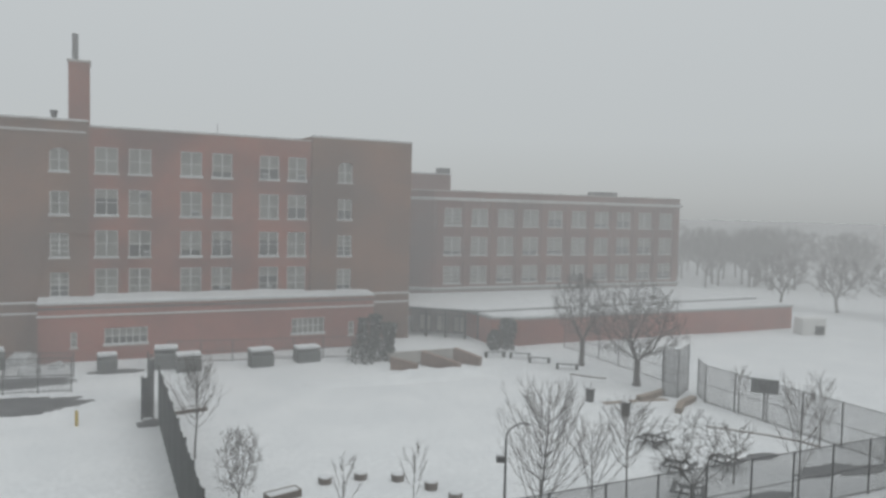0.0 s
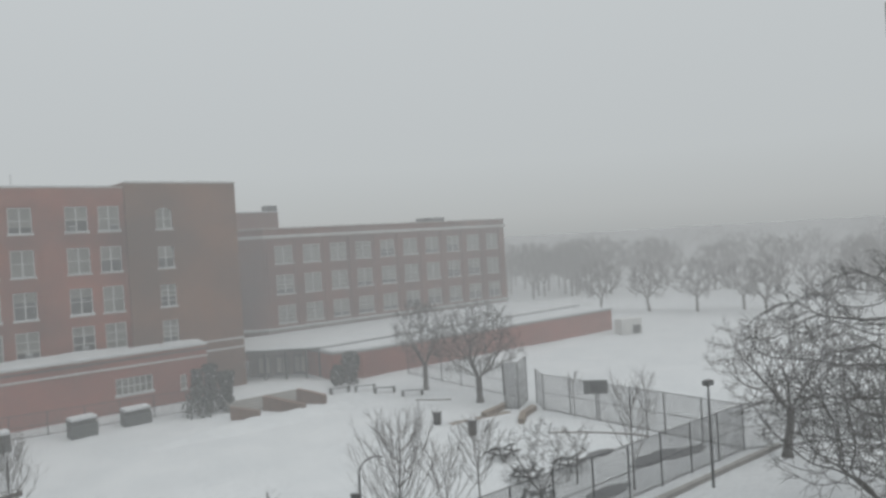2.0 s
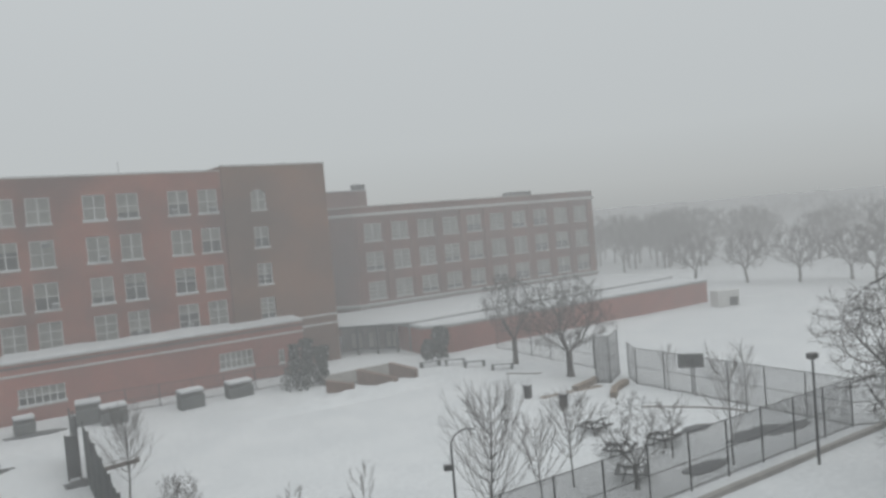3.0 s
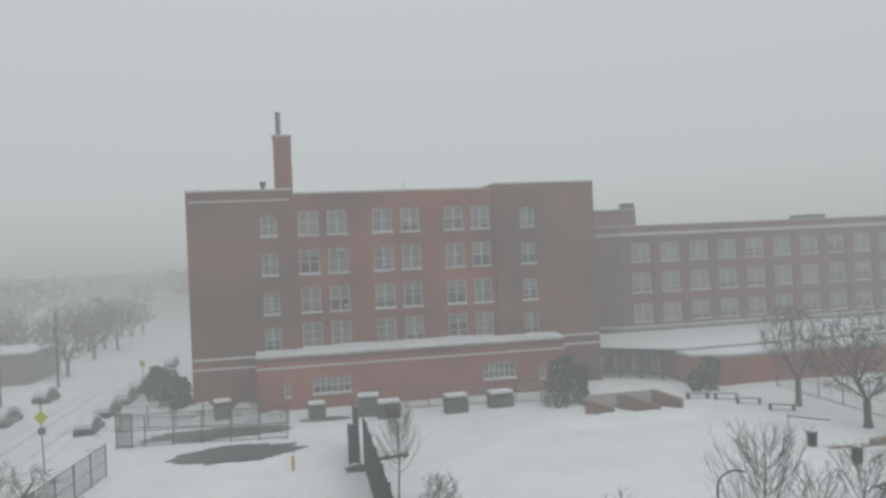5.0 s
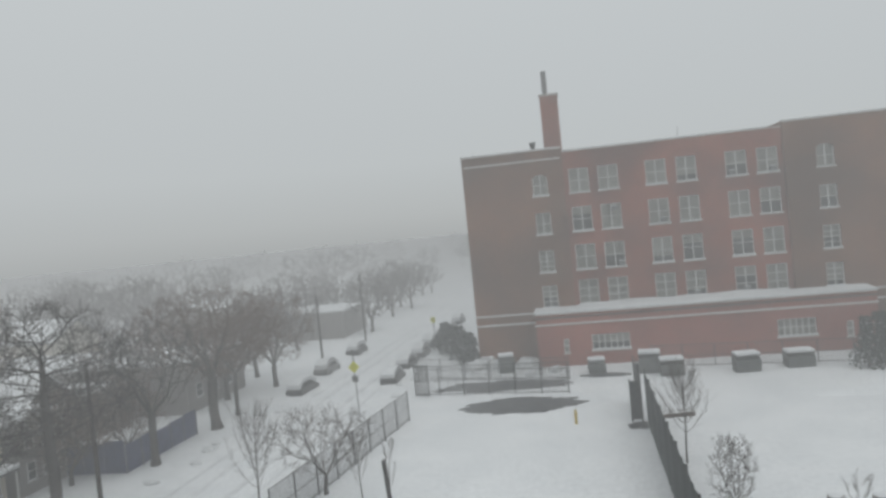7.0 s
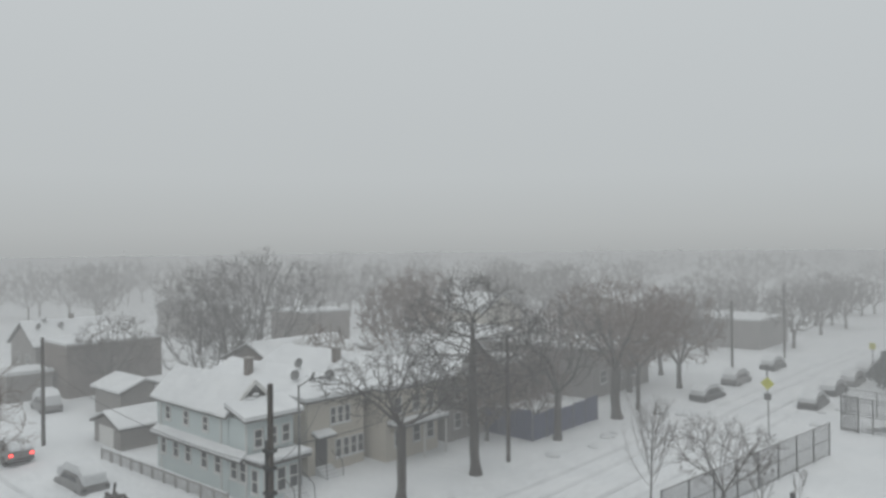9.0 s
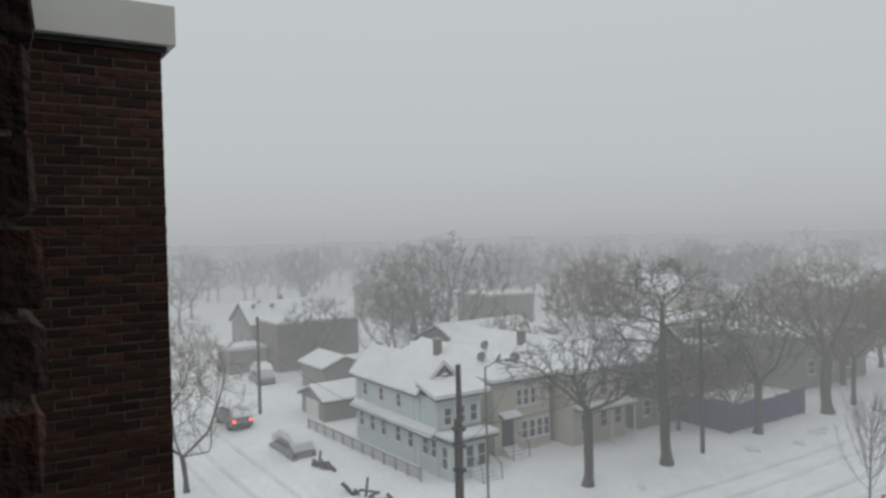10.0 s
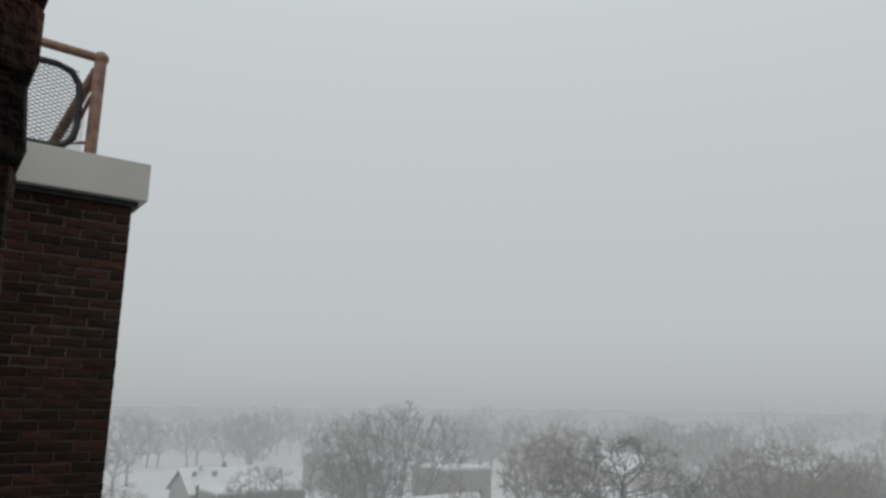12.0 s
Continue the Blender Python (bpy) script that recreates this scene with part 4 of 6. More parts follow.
def leaf_stuff(name, centres, size, material, parent, seed=3, label=""):
    rnd = random.Random(seed)
    vs, fs = [], []
    for c in centres:
        q = Euler([rnd.uniform(0, 6.3) for _ in range(3)]).to_matrix()
        s = size * rnd.uniform(0.6, 1.4)
        i = len(vs)
        for a, b in ((-0.5, 0), (0, 0.32), (0.5, 0), (0, -0.32)):
            vs.append(tuple(Vector(c) + q @ Vector((a * s, b * s, 0.1 * s * abs(a)))))
        fs.append((i, i + 1, i + 2, i + 3))
    me = bpy.data.meshes.new(name)
    me.from_pydata(vs, [], fs)
    me.materials.append(material)
    ob = new(name, me)
    ob.parent = parent
    if label:
        ob["label"] = label
    return tagged(ob, kind="stuff")


rnd_l = random.Random(5)
leaf_stuff("leaves", [(rnd_l.gauss(0, 0.36), rnd_l.gauss(0, 0.36), rnd_l.uniform(0.8, 3.7)) for _ in range(700)], 0.085, BARK, leafy)


def evergreen(seed, at, h, w, label, name="shrub"):
    """A conifer or dense shrub: a stem, sprays of needles and patches of lodged snow."""
    rnd = random.Random(seed)
    root = thing(name, label, "shrub", at=(*at, ground_z(*at)))
    part("stem", tube(bmesh.new(), (0, 0, -0.2), (0, 0, h * 0.8), 0.08, 0.03, 6), BARK, root)
    pts = []
    for _ in range(int(900 * w)):
        z = rnd.random() ** 0.8
        r = w * (1 - 0.5 * z) * rnd.random() ** 0.5 * (0.8 + 0.3 * math.sin(5 * z + seed))
        a = rnd.uniform(0, 6.283)
        pts.append((r * math.cos(a), r * math.sin(a), 0.1 + z * h))
    leaf_stuff("foliage", pts, 0.28, EVERGREEN, root, seed)
    leaf_stuff("lodged_snow", [p for p in pts if rnd.random() < 0.06], 0.26, SNOW_ROOF, root, seed + 1)
    return root


for i, (x, y, h, w) in enumerate(((-14.6, 80.0, 3.6, 1.7), (-13.2, 78.5, 3.0, 1.6), (-16.2, 83.5, 3.4, 1.9), (-17.4, 88.0, 3.2, 2.0), (-12.6, 77.0, 2.6, 1.4))):
    evergreen(60 + i, (x, y), h, w, "dark evergreen shrub by the school corner")
for i, (x, y, h, w) in enumerate(((22.2, 64.0, 4.0, 1.5), (23.6, 64.5, 4.2, 1.5), (24.9, 64.2, 3.4, 1.3), (38.5, 65.0, 3.2, 1.4), (36.6, 64.4, 2.2, 1.0))):
    evergreen(70 + i, (x, y), h, w, "dark evergreen shrub beside the entrance steps")


# far woods: a belt of bare trees beyond the field and beyond the houses
def far_belt(name, spots, seed, label, r=0.045, twigs=0.9):
    rnd = random.Random(seed)
    kinds = []
    for k in range(4):
        a, b = grow(seed * 10 + k, 10.0, 9.5, trunk_r=0.26, base=0.22, limbs=5, open_angle=38, widest=0.45, attr=300, step=0.55, up=0.15, twigs=twigs, lumps=0.15, twig_r=r, spray=1.0, fine=False)
        kinds.append(np.array(a + b))
    rows = []
    for x, y, h in spots:
        s = kinds[rnd.randrange(4)].copy()
        f, t = h / 10.0, rnd.uniform(0, 6.283)
        c, sn = math.cos(t), math.sin(t)
        for o in (0, 3):
            px, py = s[:, o].copy(), s[:, o + 1].copy()
            s[:, o], s[:, o + 1], s[:, o + 2] = x + f * (c * px - sn * py), y + f * (sn * px + c * py), s[:, o + 2] * f
        rows.append(s)
    ob = new(name, seg_mesh(name, np.concatenate(rows), TWIG, 3))
    return tagged(ob, label, "woods", kind="stuff")


rnd_f = random.Random(8)
east = [(rnd_f.uniform(128, 185), rnd_f.uniform(40, 150), rnd_f.uniform(9, 11.5)) for _ in range(44)] + [(rnd_f.uniform(112, 150), rnd_f.uniform(98, 135), rnd_f.uniform(11, 13)) for _ in range(26)]
far_belt("far_woods", east, 5, "hazy belt of bare trees beyond the field")
far_belt("far_woods", [(100.5, 83, 8.6), (103.2, 74.7, 8.4), (106, 67.4, 8.8), (106.6, 56, 8.6), (107.5, 47.5, 8.2), (108, 38, 8.8), (111, 62, 8.2)], 11, "row of round-headed bare trees beyond the snowy field", twigs=2.4)
west = [(rnd_f.uniform(-190, -112), rnd_f.uniform(15, 150), rnd_f.uniform(9, 13.5)) for _ in range(50)] + [(rnd_f.uniform(-105, -68), rnd_f.uniform(78, 150), rnd_f.uniform(9, 12.5)) for _ in range(26)]
far_belt("far_woods", west, 6, "hazy belt of bare trees beyond the houses")
north = [(rnd_f.uniform(-62, -33), rnd_f.uniform(84, 175), rnd_f.uniform(6, 10)) for _ in range(30)] + [(rnd_f.uniform(-16, -10), rnd_f.uniform(98, 170), rnd_f.uniform(3, 6)) for _ in range(10)]
far = []
for i in range(80):
    a = radians(-86 + 166 * (i + rnd_f.random()) / 80)
    d = rnd_f.uniform(215, 300)
    far.append((d * math.sin(a), d * math.cos(a), rnd_f.uniform(10.5, 14.5)))
far_belt("far_woods", far, 9, "faint tall bare trees on the hazy skyline", r=0.08)
far_belt("far_woods", north, 7, "hazy bare trees along the far street")


# ---- houses across the side street ----
DARK_GLASS, dg_tree, dg_bsdf = base_mat("dark_window_glass", 0.08)
dg_bsdf.inputs["Base Color"].default_value = (0.05, 0.055, 0.06, 1)


def house_window(parent, face, c, u, z, w, h, frame_mat=WHITE_PAINT):
    """face 'x': wall facing +x at x=c, u along y; face 'y': wall facing -y at y=c, u along x."""
    def put(u0, u1, d0, d1, z0, z1):
        return (c - d1, c - d0, u0, u1, z0, z1) if face == "x" else (u0, u1, c + d0, c + d1, z0, z1)
    e = 0.07
    def place(uu, dd, zz):
        return (c + 0.06 - dd, uu, zz) if face == "x" else (uu, c - 0.06 + dd, zz)
    fr = holed_wall(bmesh.new(), u, u + w, z, z + h, [(u + e, u + w - e, z + e, z + h / 2 - 0.03), (u + e, u + w - e, z + h / 2 + 0.03, z + h - e)], 0.08, place)
    bmesh.ops.remove_doubles(fr, verts=fr.verts, dist=0.0005)
    bmesh.ops.recalc_face_normals(fr, faces=fr.faces)
    win = part("window", fr, frame_mat, parent, "white sash window frame")
    part("pane", boxes(put(u + e / 2, u + w - e / 2, -0.02, 0.015, z + e / 2, z + h - e / 2)), DARK_GLASS, win)
    part("sill", boxes(put(u - 0.06, u + w + 0.06, -0.12, 0.0, z - 0.07, z - 0.002)), frame_mat, win)
    part("sill_snow", boxes(put(u - 0.05, u + w + 0.05, -0.11, -0.062, z, z + 0.06)), SNOW_ROOF, win)


def gable(name, label, x0, x1, y0, y1, eave, ridge, axis, wall_mat, over=0.35, snow=0.22, chimney=None, wins=(), attic=True):
    """A house with a ridge along the axis; the roof carries an even coat of snow."""
    root = thing(name, label, "house" if "house" in name else "garage")
    if axis == "x":
        mid, a0, a1, c0, c1 = (y0 + y1) / 2, y0, y1, x0, x1
    else:
        mid, a0, a1, c0, c1 = (x0 + x1) / 2, x0, x1, y0, y1
    part("wall", extrude_profile(bmesh.new(), [(a0, -0.3), (a1, -0.3), (a1, eave), (mid, ridge - 0.06), (a0, eave)], axis, c0, c1), wall_mat, root)
    k = (ridge - eave) / (mid - a0)
    lo = eave - over * k
    roof = part("roof", extrude_profile(bmesh.new(), [(a0 - over, lo), (mid, ridge), (a1 + over, lo), (a1 + over, lo + 0.12), (mid, ridge + 0.13), (a0 - over, lo + 0.12)], axis, c0 - over, c1 + over), SHINGLE, root)
    t = 0.12 + snow
    sn = bmesh.new()
    steps = 18
    rings = []
    for i in range(steps + 1):
        c = c0 - over + 0.02 + (c1 - c0 + 2 * over - 0.04) * i / steps
        nz = 0.06 * noise.noise((c * 0.7, mid, eave))
        prof = [(a0 - over - 0.05 + 0.06 * noise.noise((c, 1.0, mid)), lo + 0.124), (a0 - over - 0.02, lo + t - 0.05 + nz), (mid, ridge + t + nz), (a1 + over + 0.02, lo + t - 0.05 + nz), (a1 + over + 0.05, lo + 0.124), (mid, ridge + 0.134)]
        rings.append([sn.verts.new((c, a, z) if axis == "x" else (a, c, z)) for a, z in prof])
    for r, q in zip(rings, rings[1:]):
        for j in range(6):
            sn.faces.new((r[j], q[j], q[(j + 1) % 6], r[(j + 1) % 6]))
    for r in (rings[0], rings[-1]):
        sn.faces.new(r)
    bmesh.ops.recalc_face_normals(sn, faces=sn.faces)
    part("roof_snow", sn, SNOW_ROOF, roof, "thick even snow on the roof")
    if chimney:
        cx, cy, cz = chimney
        ch = part("chimney", boxes((cx - 0.22, cx + 0.22, cy - 0.22, cy + 0.22, eave, cz), bevel=0.02), BROWN_WALL, root)
        part("chimney_cap", boxes((cx - 0.26, cx + 0.26, cy - 0.26, cy + 0.26, cz, cz + 0.1), bevel=0.02), CONCRETE, ch)
    for w in wins:
        house_window(root, *w)
    return root


def flat_house(name, label, x0, x1, y0, y1, top, wall_mat, wins=(), snow=0.25, rise=0.0):
    root = thing(name, label, "house" if "house" in name else "building")
    part("wall", boxes((x0, x1, y0, y1, -0.3, top)), wall_mat, root)
    part("cornice", boxes((x0 - 0.15, x1 + 0.15, y0 - 0.15, y1 + 0.15, top, top + 0.16), bevel=0.03), CONCRETE, root)
    sn = bmesh.new()
    prism(sn, [(x0 - 0.13, y0 - 0.13), (x1 + 0.13, y0 - 0.13), (x1 + 0.13, y1 + 0.13), (x0 - 0.13, y1 + 0.13)], top + 0.164, top + 0.164 + snow)
    bmesh.ops.bevel(sn, geom=[e for e in sn.edges if all(v.co.z > top + 0.2 for v in e.verts)], offset=0.1, segments=2, affect="EDGES")
    for v in sn.verts:
        if v.co.x < (x0 + x1) / 2 and v.co.z > top + 0.2:
            v.co.z += rise
    part("roof_snow", sn, SNOW_ROOF, root, "snow lying on the flat roof")
    for w in wins:
        house_window(root, *w)
    return root


def hip_roof(root, x0, x1, y0, y1, eave, ridge, back, front, snow=0.24, over=0.35):
    """A roof with its ridge along x that slopes down over the front as well, under an even coat of snow."""
    mid = (y0 + y1) / 2
    for nm, lift, thick, grow_out, mat in (("roof", 0.0, 0.12, over, SHINGLE), ("roof_snow", 0.124, snow, over + 0.03, SNOW_ROOF)):
        bm = bmesh.new()
        layers = []
        for k in (0.0, thick):
            rim = [bm.verts.new((x, y, eave + lift + k)) for x, y in ((x0 - grow_out, y0 - grow_out), (x1 + grow_out, y0 - grow_out), (x1 + grow_out, y1 + grow_out), (x0 - grow_out, y1 + grow_out))]
            top = [bm.verts.new((back - grow_out, mid, ridge + lift + k)), bm.verts.new((front, mid, ridge + lift + k))]
            layers.append((rim, top))
        for rim, top in layers:
            bm.faces.new((rim[0], rim[1], top[1], top[0]))
            bm.faces.new((rim[1], rim[2], top[1]))
            bm.faces.new((rim[2], rim[3], top[0], top[1]))
            bm.faces.new((rim[3], rim[0], top[0]))
        for i in range(4):
            j = (i + 1) % 4
            bm.faces.new((layers[0][0][i], layers[0][0][j], layers[1][0][j], layers[1][0][i]))
        bmesh.ops.recalc_face_normals(bm, faces=bm.faces)
        if nm == "roof_snow":
            bmesh.ops.subdivide_edges(bm, edges=list(bm.edges), cuts=5, use_grid_fill=True)
            for v in bm.verts:
                if v.co.z > eave + lift + 0.02:
                    v.co.z += 0.07 * noise.noise(v.co * 0.9)
                    v.co.x += 0.05 * noise.noise(v.co * 1.3 + Vector((7, 0, 0)))
        part(nm, bm, mat, root)


mint_wins = [("y", 22.9, x, 1.05, 0.75, 1.2) for x in (-46.9, -45.2, -43.6, -41.6, -40.0, -38.2, -37.2)] + [("y", 22.9, x, 3.35, 0.7, 0.95) for x in (-46.2, -43.8, -41.4)]
mint = gable("house", "two-storey mint green clapboard house with snowy roof", -47.4, -38.5, 22.9, 26.1, 4.85, 6.35, "x", MINT, wins=mint_wins, snow=0.2)
part("front_room", boxes((-38.5, -36.4, 22.95, 26.05, -0.3, 4.6)), MINT, mint)
for nm, lo, hi, grow_out, mat in (("front_roof", 4.62, 4.74, 0.40, SHINGLE), ("front_roof_snow", 4.745, 4.98, 0.44, SNOW_ROOF)):
    skirt = prism(bmesh.new(), [(-38.2, 22.9 - grow_out), (-36.4 + grow_out, 22.9 - grow_out), (-36.4 + grow_out, 26.1 + grow_out), (-38.2, 26.1 + grow_out)], lo, hi)
    for v in skirt.verts:
        if v.co.x < -38:
            v.co.z += 0.62
    part(nm, skirt, mat, mint)
part("gable_board", extrude_profile(bmesh.new(), [(22.75, 5.0), (24.5, 6.66), (26.25, 5.0), (25.95, 5.0), (24.5, 6.36), (23.05, 5.0)], "x", -38.13, -38.0), WHITE_PAINT, mint)
part("gable_louver", extrude_profile(bmesh.new(), [(23.6, 5.35), (25.4, 5.35), (24.5, 6.25)], "x", -38.14, -38.06), SHINGLE, mint)
for dy, dz, r in ((24.1, 5.5, 0.42), (24.9, 5.45, 0.36), (24.5, 5.75, 0.26)):
    part("gable_snow", ball(bmesh.new(), (-38.0, dy, dz), r, (0.5, 1, 0.4)), SNOW_ROOF, mint)
for y in (23.3, 24.3, 25.2):
    house_window(mint, "x", -36.4, y, 3.0, 0.6, 1.1)
# glazed porch in front and pent roof along the side
for y in (23.15, 24.0, 24.85):
    house_window(mint, "x", -35.2, y, 0.6, 0.66, 1.4)
house_window(mint, "y", 23.0, -36.15, 0.6, 0.7, 1.4)
part("porch", boxes((-36.4, -35.2, 23.0, 25.7, -0.3, 2.3)), MINT, mint)
part("porch_roof", boxes((-36.39, -34.8, 22.7, 26.2, 2.3, 2.45)), SHINGLE, mint)
part("porch_snow", boxes((-36.39, -34.75, 22.65, 26.25, 2.454, 2.75), bevel=0.1), SNOW_ROOF, mint)
part("porch_door", boxes((-35.2, -35.12, 25.55, 25.69, 0.2, 2.2), bevel=0.01), DARK_STEEL, mint)
for i in range(4):
    part("front_step", boxes((-35.19 + i * 0.3, -34.89 + i * 0.3, 24.4, 25.7, -0.3, 0.55 - 0.15 * i), bevel=0.03), SNOW_ROOF, mint)
for y in (24.35, 25.75):
    part("handrail", bent(bmesh.new(), [(-35.1, y, 1.4), (-34.0, y, 0.9), (-33.9, y, 0.0)], 0.025, 6), DARK_STEEL, mint)
pent = extrude_profile(bmesh.new(), [(22.4, 2.4), (22.9, 2.7), (22.9, 2.55), (22.4, 2.27)], "x", -47.4, -36.42)
part("pent_roof", pent, SHINGLE, mint)
part("pent_snow", extrude_profile(bmesh.new(), [(22.36, 2.41), (22.89, 2.73), (22.89, 2.9), (22.36, 2.53)], "x", -47.4, -36.42), SNOW_ROOF, mint)
for x in (-36.5, -39.2, -46.8):
    part("downpipe", tube(bmesh.new(), (x, 22.85, 0), (x, 22.85, 4.7), 0.05, 0.05, 8), WHITE_PAINT, mint)

cream_wins = [("x", -37.6, y, 3.0, 0.5, 1.15) for y in (29.8, 30.4, 31.0)] + [("x", -37.6, y, 0.75, 0.55, 1.25) for y in (30.2, 30.85, 31.5, 32.1)] + [("y", 28.0, x, 3.1, 0.6, 1.0) for x in (-41.5, -45.0)]
cream = thing("house", "cream clapboard house with low snowy roof and dishes", "house")
part("wall", boxes((-50.0, -37.6, 28.0, 32.7, -0.3, 4.7)), CREAM, cream)
hip_roof(cream, -50.0, -37.6, 28.0, 32.7, 4.7, 5.9, -50.0, -40.4)
for w in cream_wins:
    house_window(cream, *w)
chim = part("chimney", boxes((-45.9, -45.4, 28.6, 29.1, 4.7, 6.7), bevel=0.02), BROWN_WALL, cream)
part("chimney_cap", boxes((-45.95, -45.35, 28.55, 29.15, 6.7, 6.8), bevel=0.02), CONCRETE, chim)
part("front_door", boxes((-37.62, -37.52, 28.6, 29.5, 0.2, 2.2), bevel=0.02), DARK_STEEL, cream)
part("door_hood", extrude_profile(bmesh.new(), [(-37.59, 2.7), (-36.9, 2.45), (-36.9, 2.38), (-37.59, 2.58)], "y", 28.3, 29.8), DARK_STEEL, cream)
part("hood_snow", extrude_profile(bmesh.new(), [(-37.59, 2.85), (-36.88, 2.6), (-36.88, 2.46), (-37.59, 2.71)], "y", 28.3, 29.8), SNOW_ROOF, cream)
for i in range(4):
    part("front_step", boxes((-37.5 + i * 0.3, -37.2 + i * 0.3, 28.5, 29.7, -0.3, 0.55 - 0.15 * i), bevel=0.03), SNOW_ROOF, cream)
for y in (28.45, 29.75):
    part("handrail", bent(bmesh.new(), [(-37.4, y, 1.4), (-36.3, y, 0.95), (-36.2, y, 0.0)], 0.025, 6), DARK_STEEL, cream)
third = thing("house", "tan house with a broad snow-covered hipped roof", "house")
part("wall", boxes((-51.0, -36.2, 33.4, 38.6, -0.3, 4.8)), CREAM, third)
hip_roof(third, -51.0, -36.2, 33.4, 38.6, 4.8, 6.3, -51.0, -39.0)
for y in (34.2, 36.0, 37.4):
    for z in (0.9, 3.1):
        house_window(third, "x", -36.2, y, z, 0.75, 1.15)
chim = part("chimney", boxes((-43.4, -42.9, 34.6, 35.1, 5.2, 7.0), bevel=0.02), BROWN_WALL, third)
part("chimney_cap", boxes((-43.45, -42.85, 34.55, 35.15, 7.0, 7.1), bevel=0.02), CONCRETE, chim)
part("porch_roof", boxes((-36.19, -34.9, 33.6, 38.4, 2.4, 2.52)), SHINGLE, third)
part("porch_snow", boxes((-36.19, -34.85, 33.55, 38.45, 2.524, 2.8), bevel=0.08), SNOW_ROOF, third)
for y in (33.8, 36.0, 38.2):
    part("porch_post", boxes((-35.06, -34.96, y - 0.05, y + 0.05, -0.3, 2.4)), WHITE_PAINT, third)
fourth = flat_house("house", "grey house partly hidden by street trees", -52.0, -36.4, 40.0, 44.6, 4.7, GREY_SIDING, wins=[("x", -36.4, y, z, 0.8, 1.2) for y in (40.6, 42.0, 43.4) for z in (0.9, 3.0)])
gable("house", "tan house with a snowy gable seen between branches", -51.0, -40.5, 45.4, 50.4, 4.3, 6.4, "x", BROWN_WALL, wins=[("x", -40.5, y, 2.6, 0.8, 1.1) for y in (46.2, 48.6)])
gable("house", "house with a broad snowy roof behind the row", -61.0, -52.5, 36.0, 45.5, 4.4, 6.0, "y", BROWN_WALL, wins=[("x", -52.5, 39.6, 2.6, 0.9, 0.9)])
flat_house("store_building", "long low grey building with a flat snowy roof", -66.0, -36.5, 60.5, 72.0, 4.4, GREY_SIDING, wins=[("x", -36.5, y, 1.2, 1.2, 1.3) for y in (62.0, 65.0, 68.0)])
flat_house("store_building", "low tan building with flat snowy roof", -66.0, -41.0, 53.0, 58.0, 3.6, BROWN_WALL)
flat_house("house", "tan house with a flat snowy roof seen through haze", -92.0, -83.0, 62.0, 69.6, 5.5, BROWN_WALL)
flat_house("store_building", "far low building with a wide snowy roof", -50.0, -36.0, 104.0, 116.0, 3.8, GREY_SIDING)
flat_house("brick_building", "dark brown brick building with a flat roof", -83.0, -76.0, 27.5, 37.2, 5.1, BROWN_WALL, snow=0.16)
gable("house", "grey house with snowy gable roof beside brown block", -92.0, -84.2, 27.3, 35.6, 4.5, 6.7, "y", GREY_SIDING, chimney=(-88.2, 32.4, 7.4), wins=[("y", 27.3, x, 2.4, 0.9, 1.1) for x in (-90.0, -87.0)])
porch = flat_house("porch_house", "snow-capped porch in front of the grey house", -82.4, -78.2, 22.8, 26.9, 2.4, GREY_SIDING, snow=0.35)
garage = gable("garage", "small pale garage with a snow-covered gable roof", -57.6, -53.0, 22.8, 27.8, 1.55, 2.35, "y", GREY_SIDING, over=0.3)
part("garage_door", boxes((-56.6, -54.0, 22.74, 22.8, -0.2, 1.4), bevel=0.01), WHITE_PAINT, garage)
gable("garage", "low shed roofed with snow behind the fence", -68.0, -62.5, 27.0, 31.0, 2.3, 3.1, "x", GREY_SIDING, over=0.3)
flat_house("shed_building", "flat lean-to under thick snow", -66.5, -60.6, 30.0, 34.0, 2.2, GREY_SIDING, snow=0.4)
for i, (x, y, w, d, e, r) in enumerate(((-124, 60, 13, 9, 4.8, 6.9), (-83, 84, 14, 9, 5, 7.4), (-66, 100, 14, 9, 4.8, 7))):
    gable("house", "distant house with a snowy roof in haze", x, x + w, y, y + d, e, r, "x" if i % 2 else "y", (GREY_SIDING, CREAM, BROWN_WALL)[i % 3], wins=[("x", x + w, y + 1.5, 1.2, 1.0, 1.2), ("x", x + w, y + 5.5, 1.2, 1.0, 1.2)])


def dish(at, turn, r=0.35):
    root = thing("satellite_dish", "grey satellite dish on a short bent arm", "satellite dish", "roof dishes", at=at, turn=turn)
    bm = bmesh.new()
    bmesh.ops.create_uvsphere(bm, u_segments=16, v_segments=8, radius=r, matrix=Matrix.LocRotScale((0, -0.1, 0.95), Euler((radians(60), 0, 0)), (1, 1, 0.28)))
    bmesh.ops.delete(bm, geom=[f for f in bm.faces if (Euler((radians(60), 0, 0)).to_matrix().transposed() @ (f.calc_center_median() - Vector((0, -0.1, 0.95)))).z > 0.02], context="FACES")
    ob = part("reflector", bm, STEEL, root)
    sol = ob.modifiers.new("thickness", "SOLIDIFY")
    sol.thickness = 0.02
    part("mast", bent(bmesh.new(), [(0, 0.1, -0.2), (0, 0.1, 0.6), (0, 0.0, 0.9)], 0.03), STEEL, root)
    part("feed_arm", tube(bmesh.new(), (0, -0.05, 0.75), (0, -0.55, 1.0), 0.02, 0.015, 6), STEEL, root)
    return root


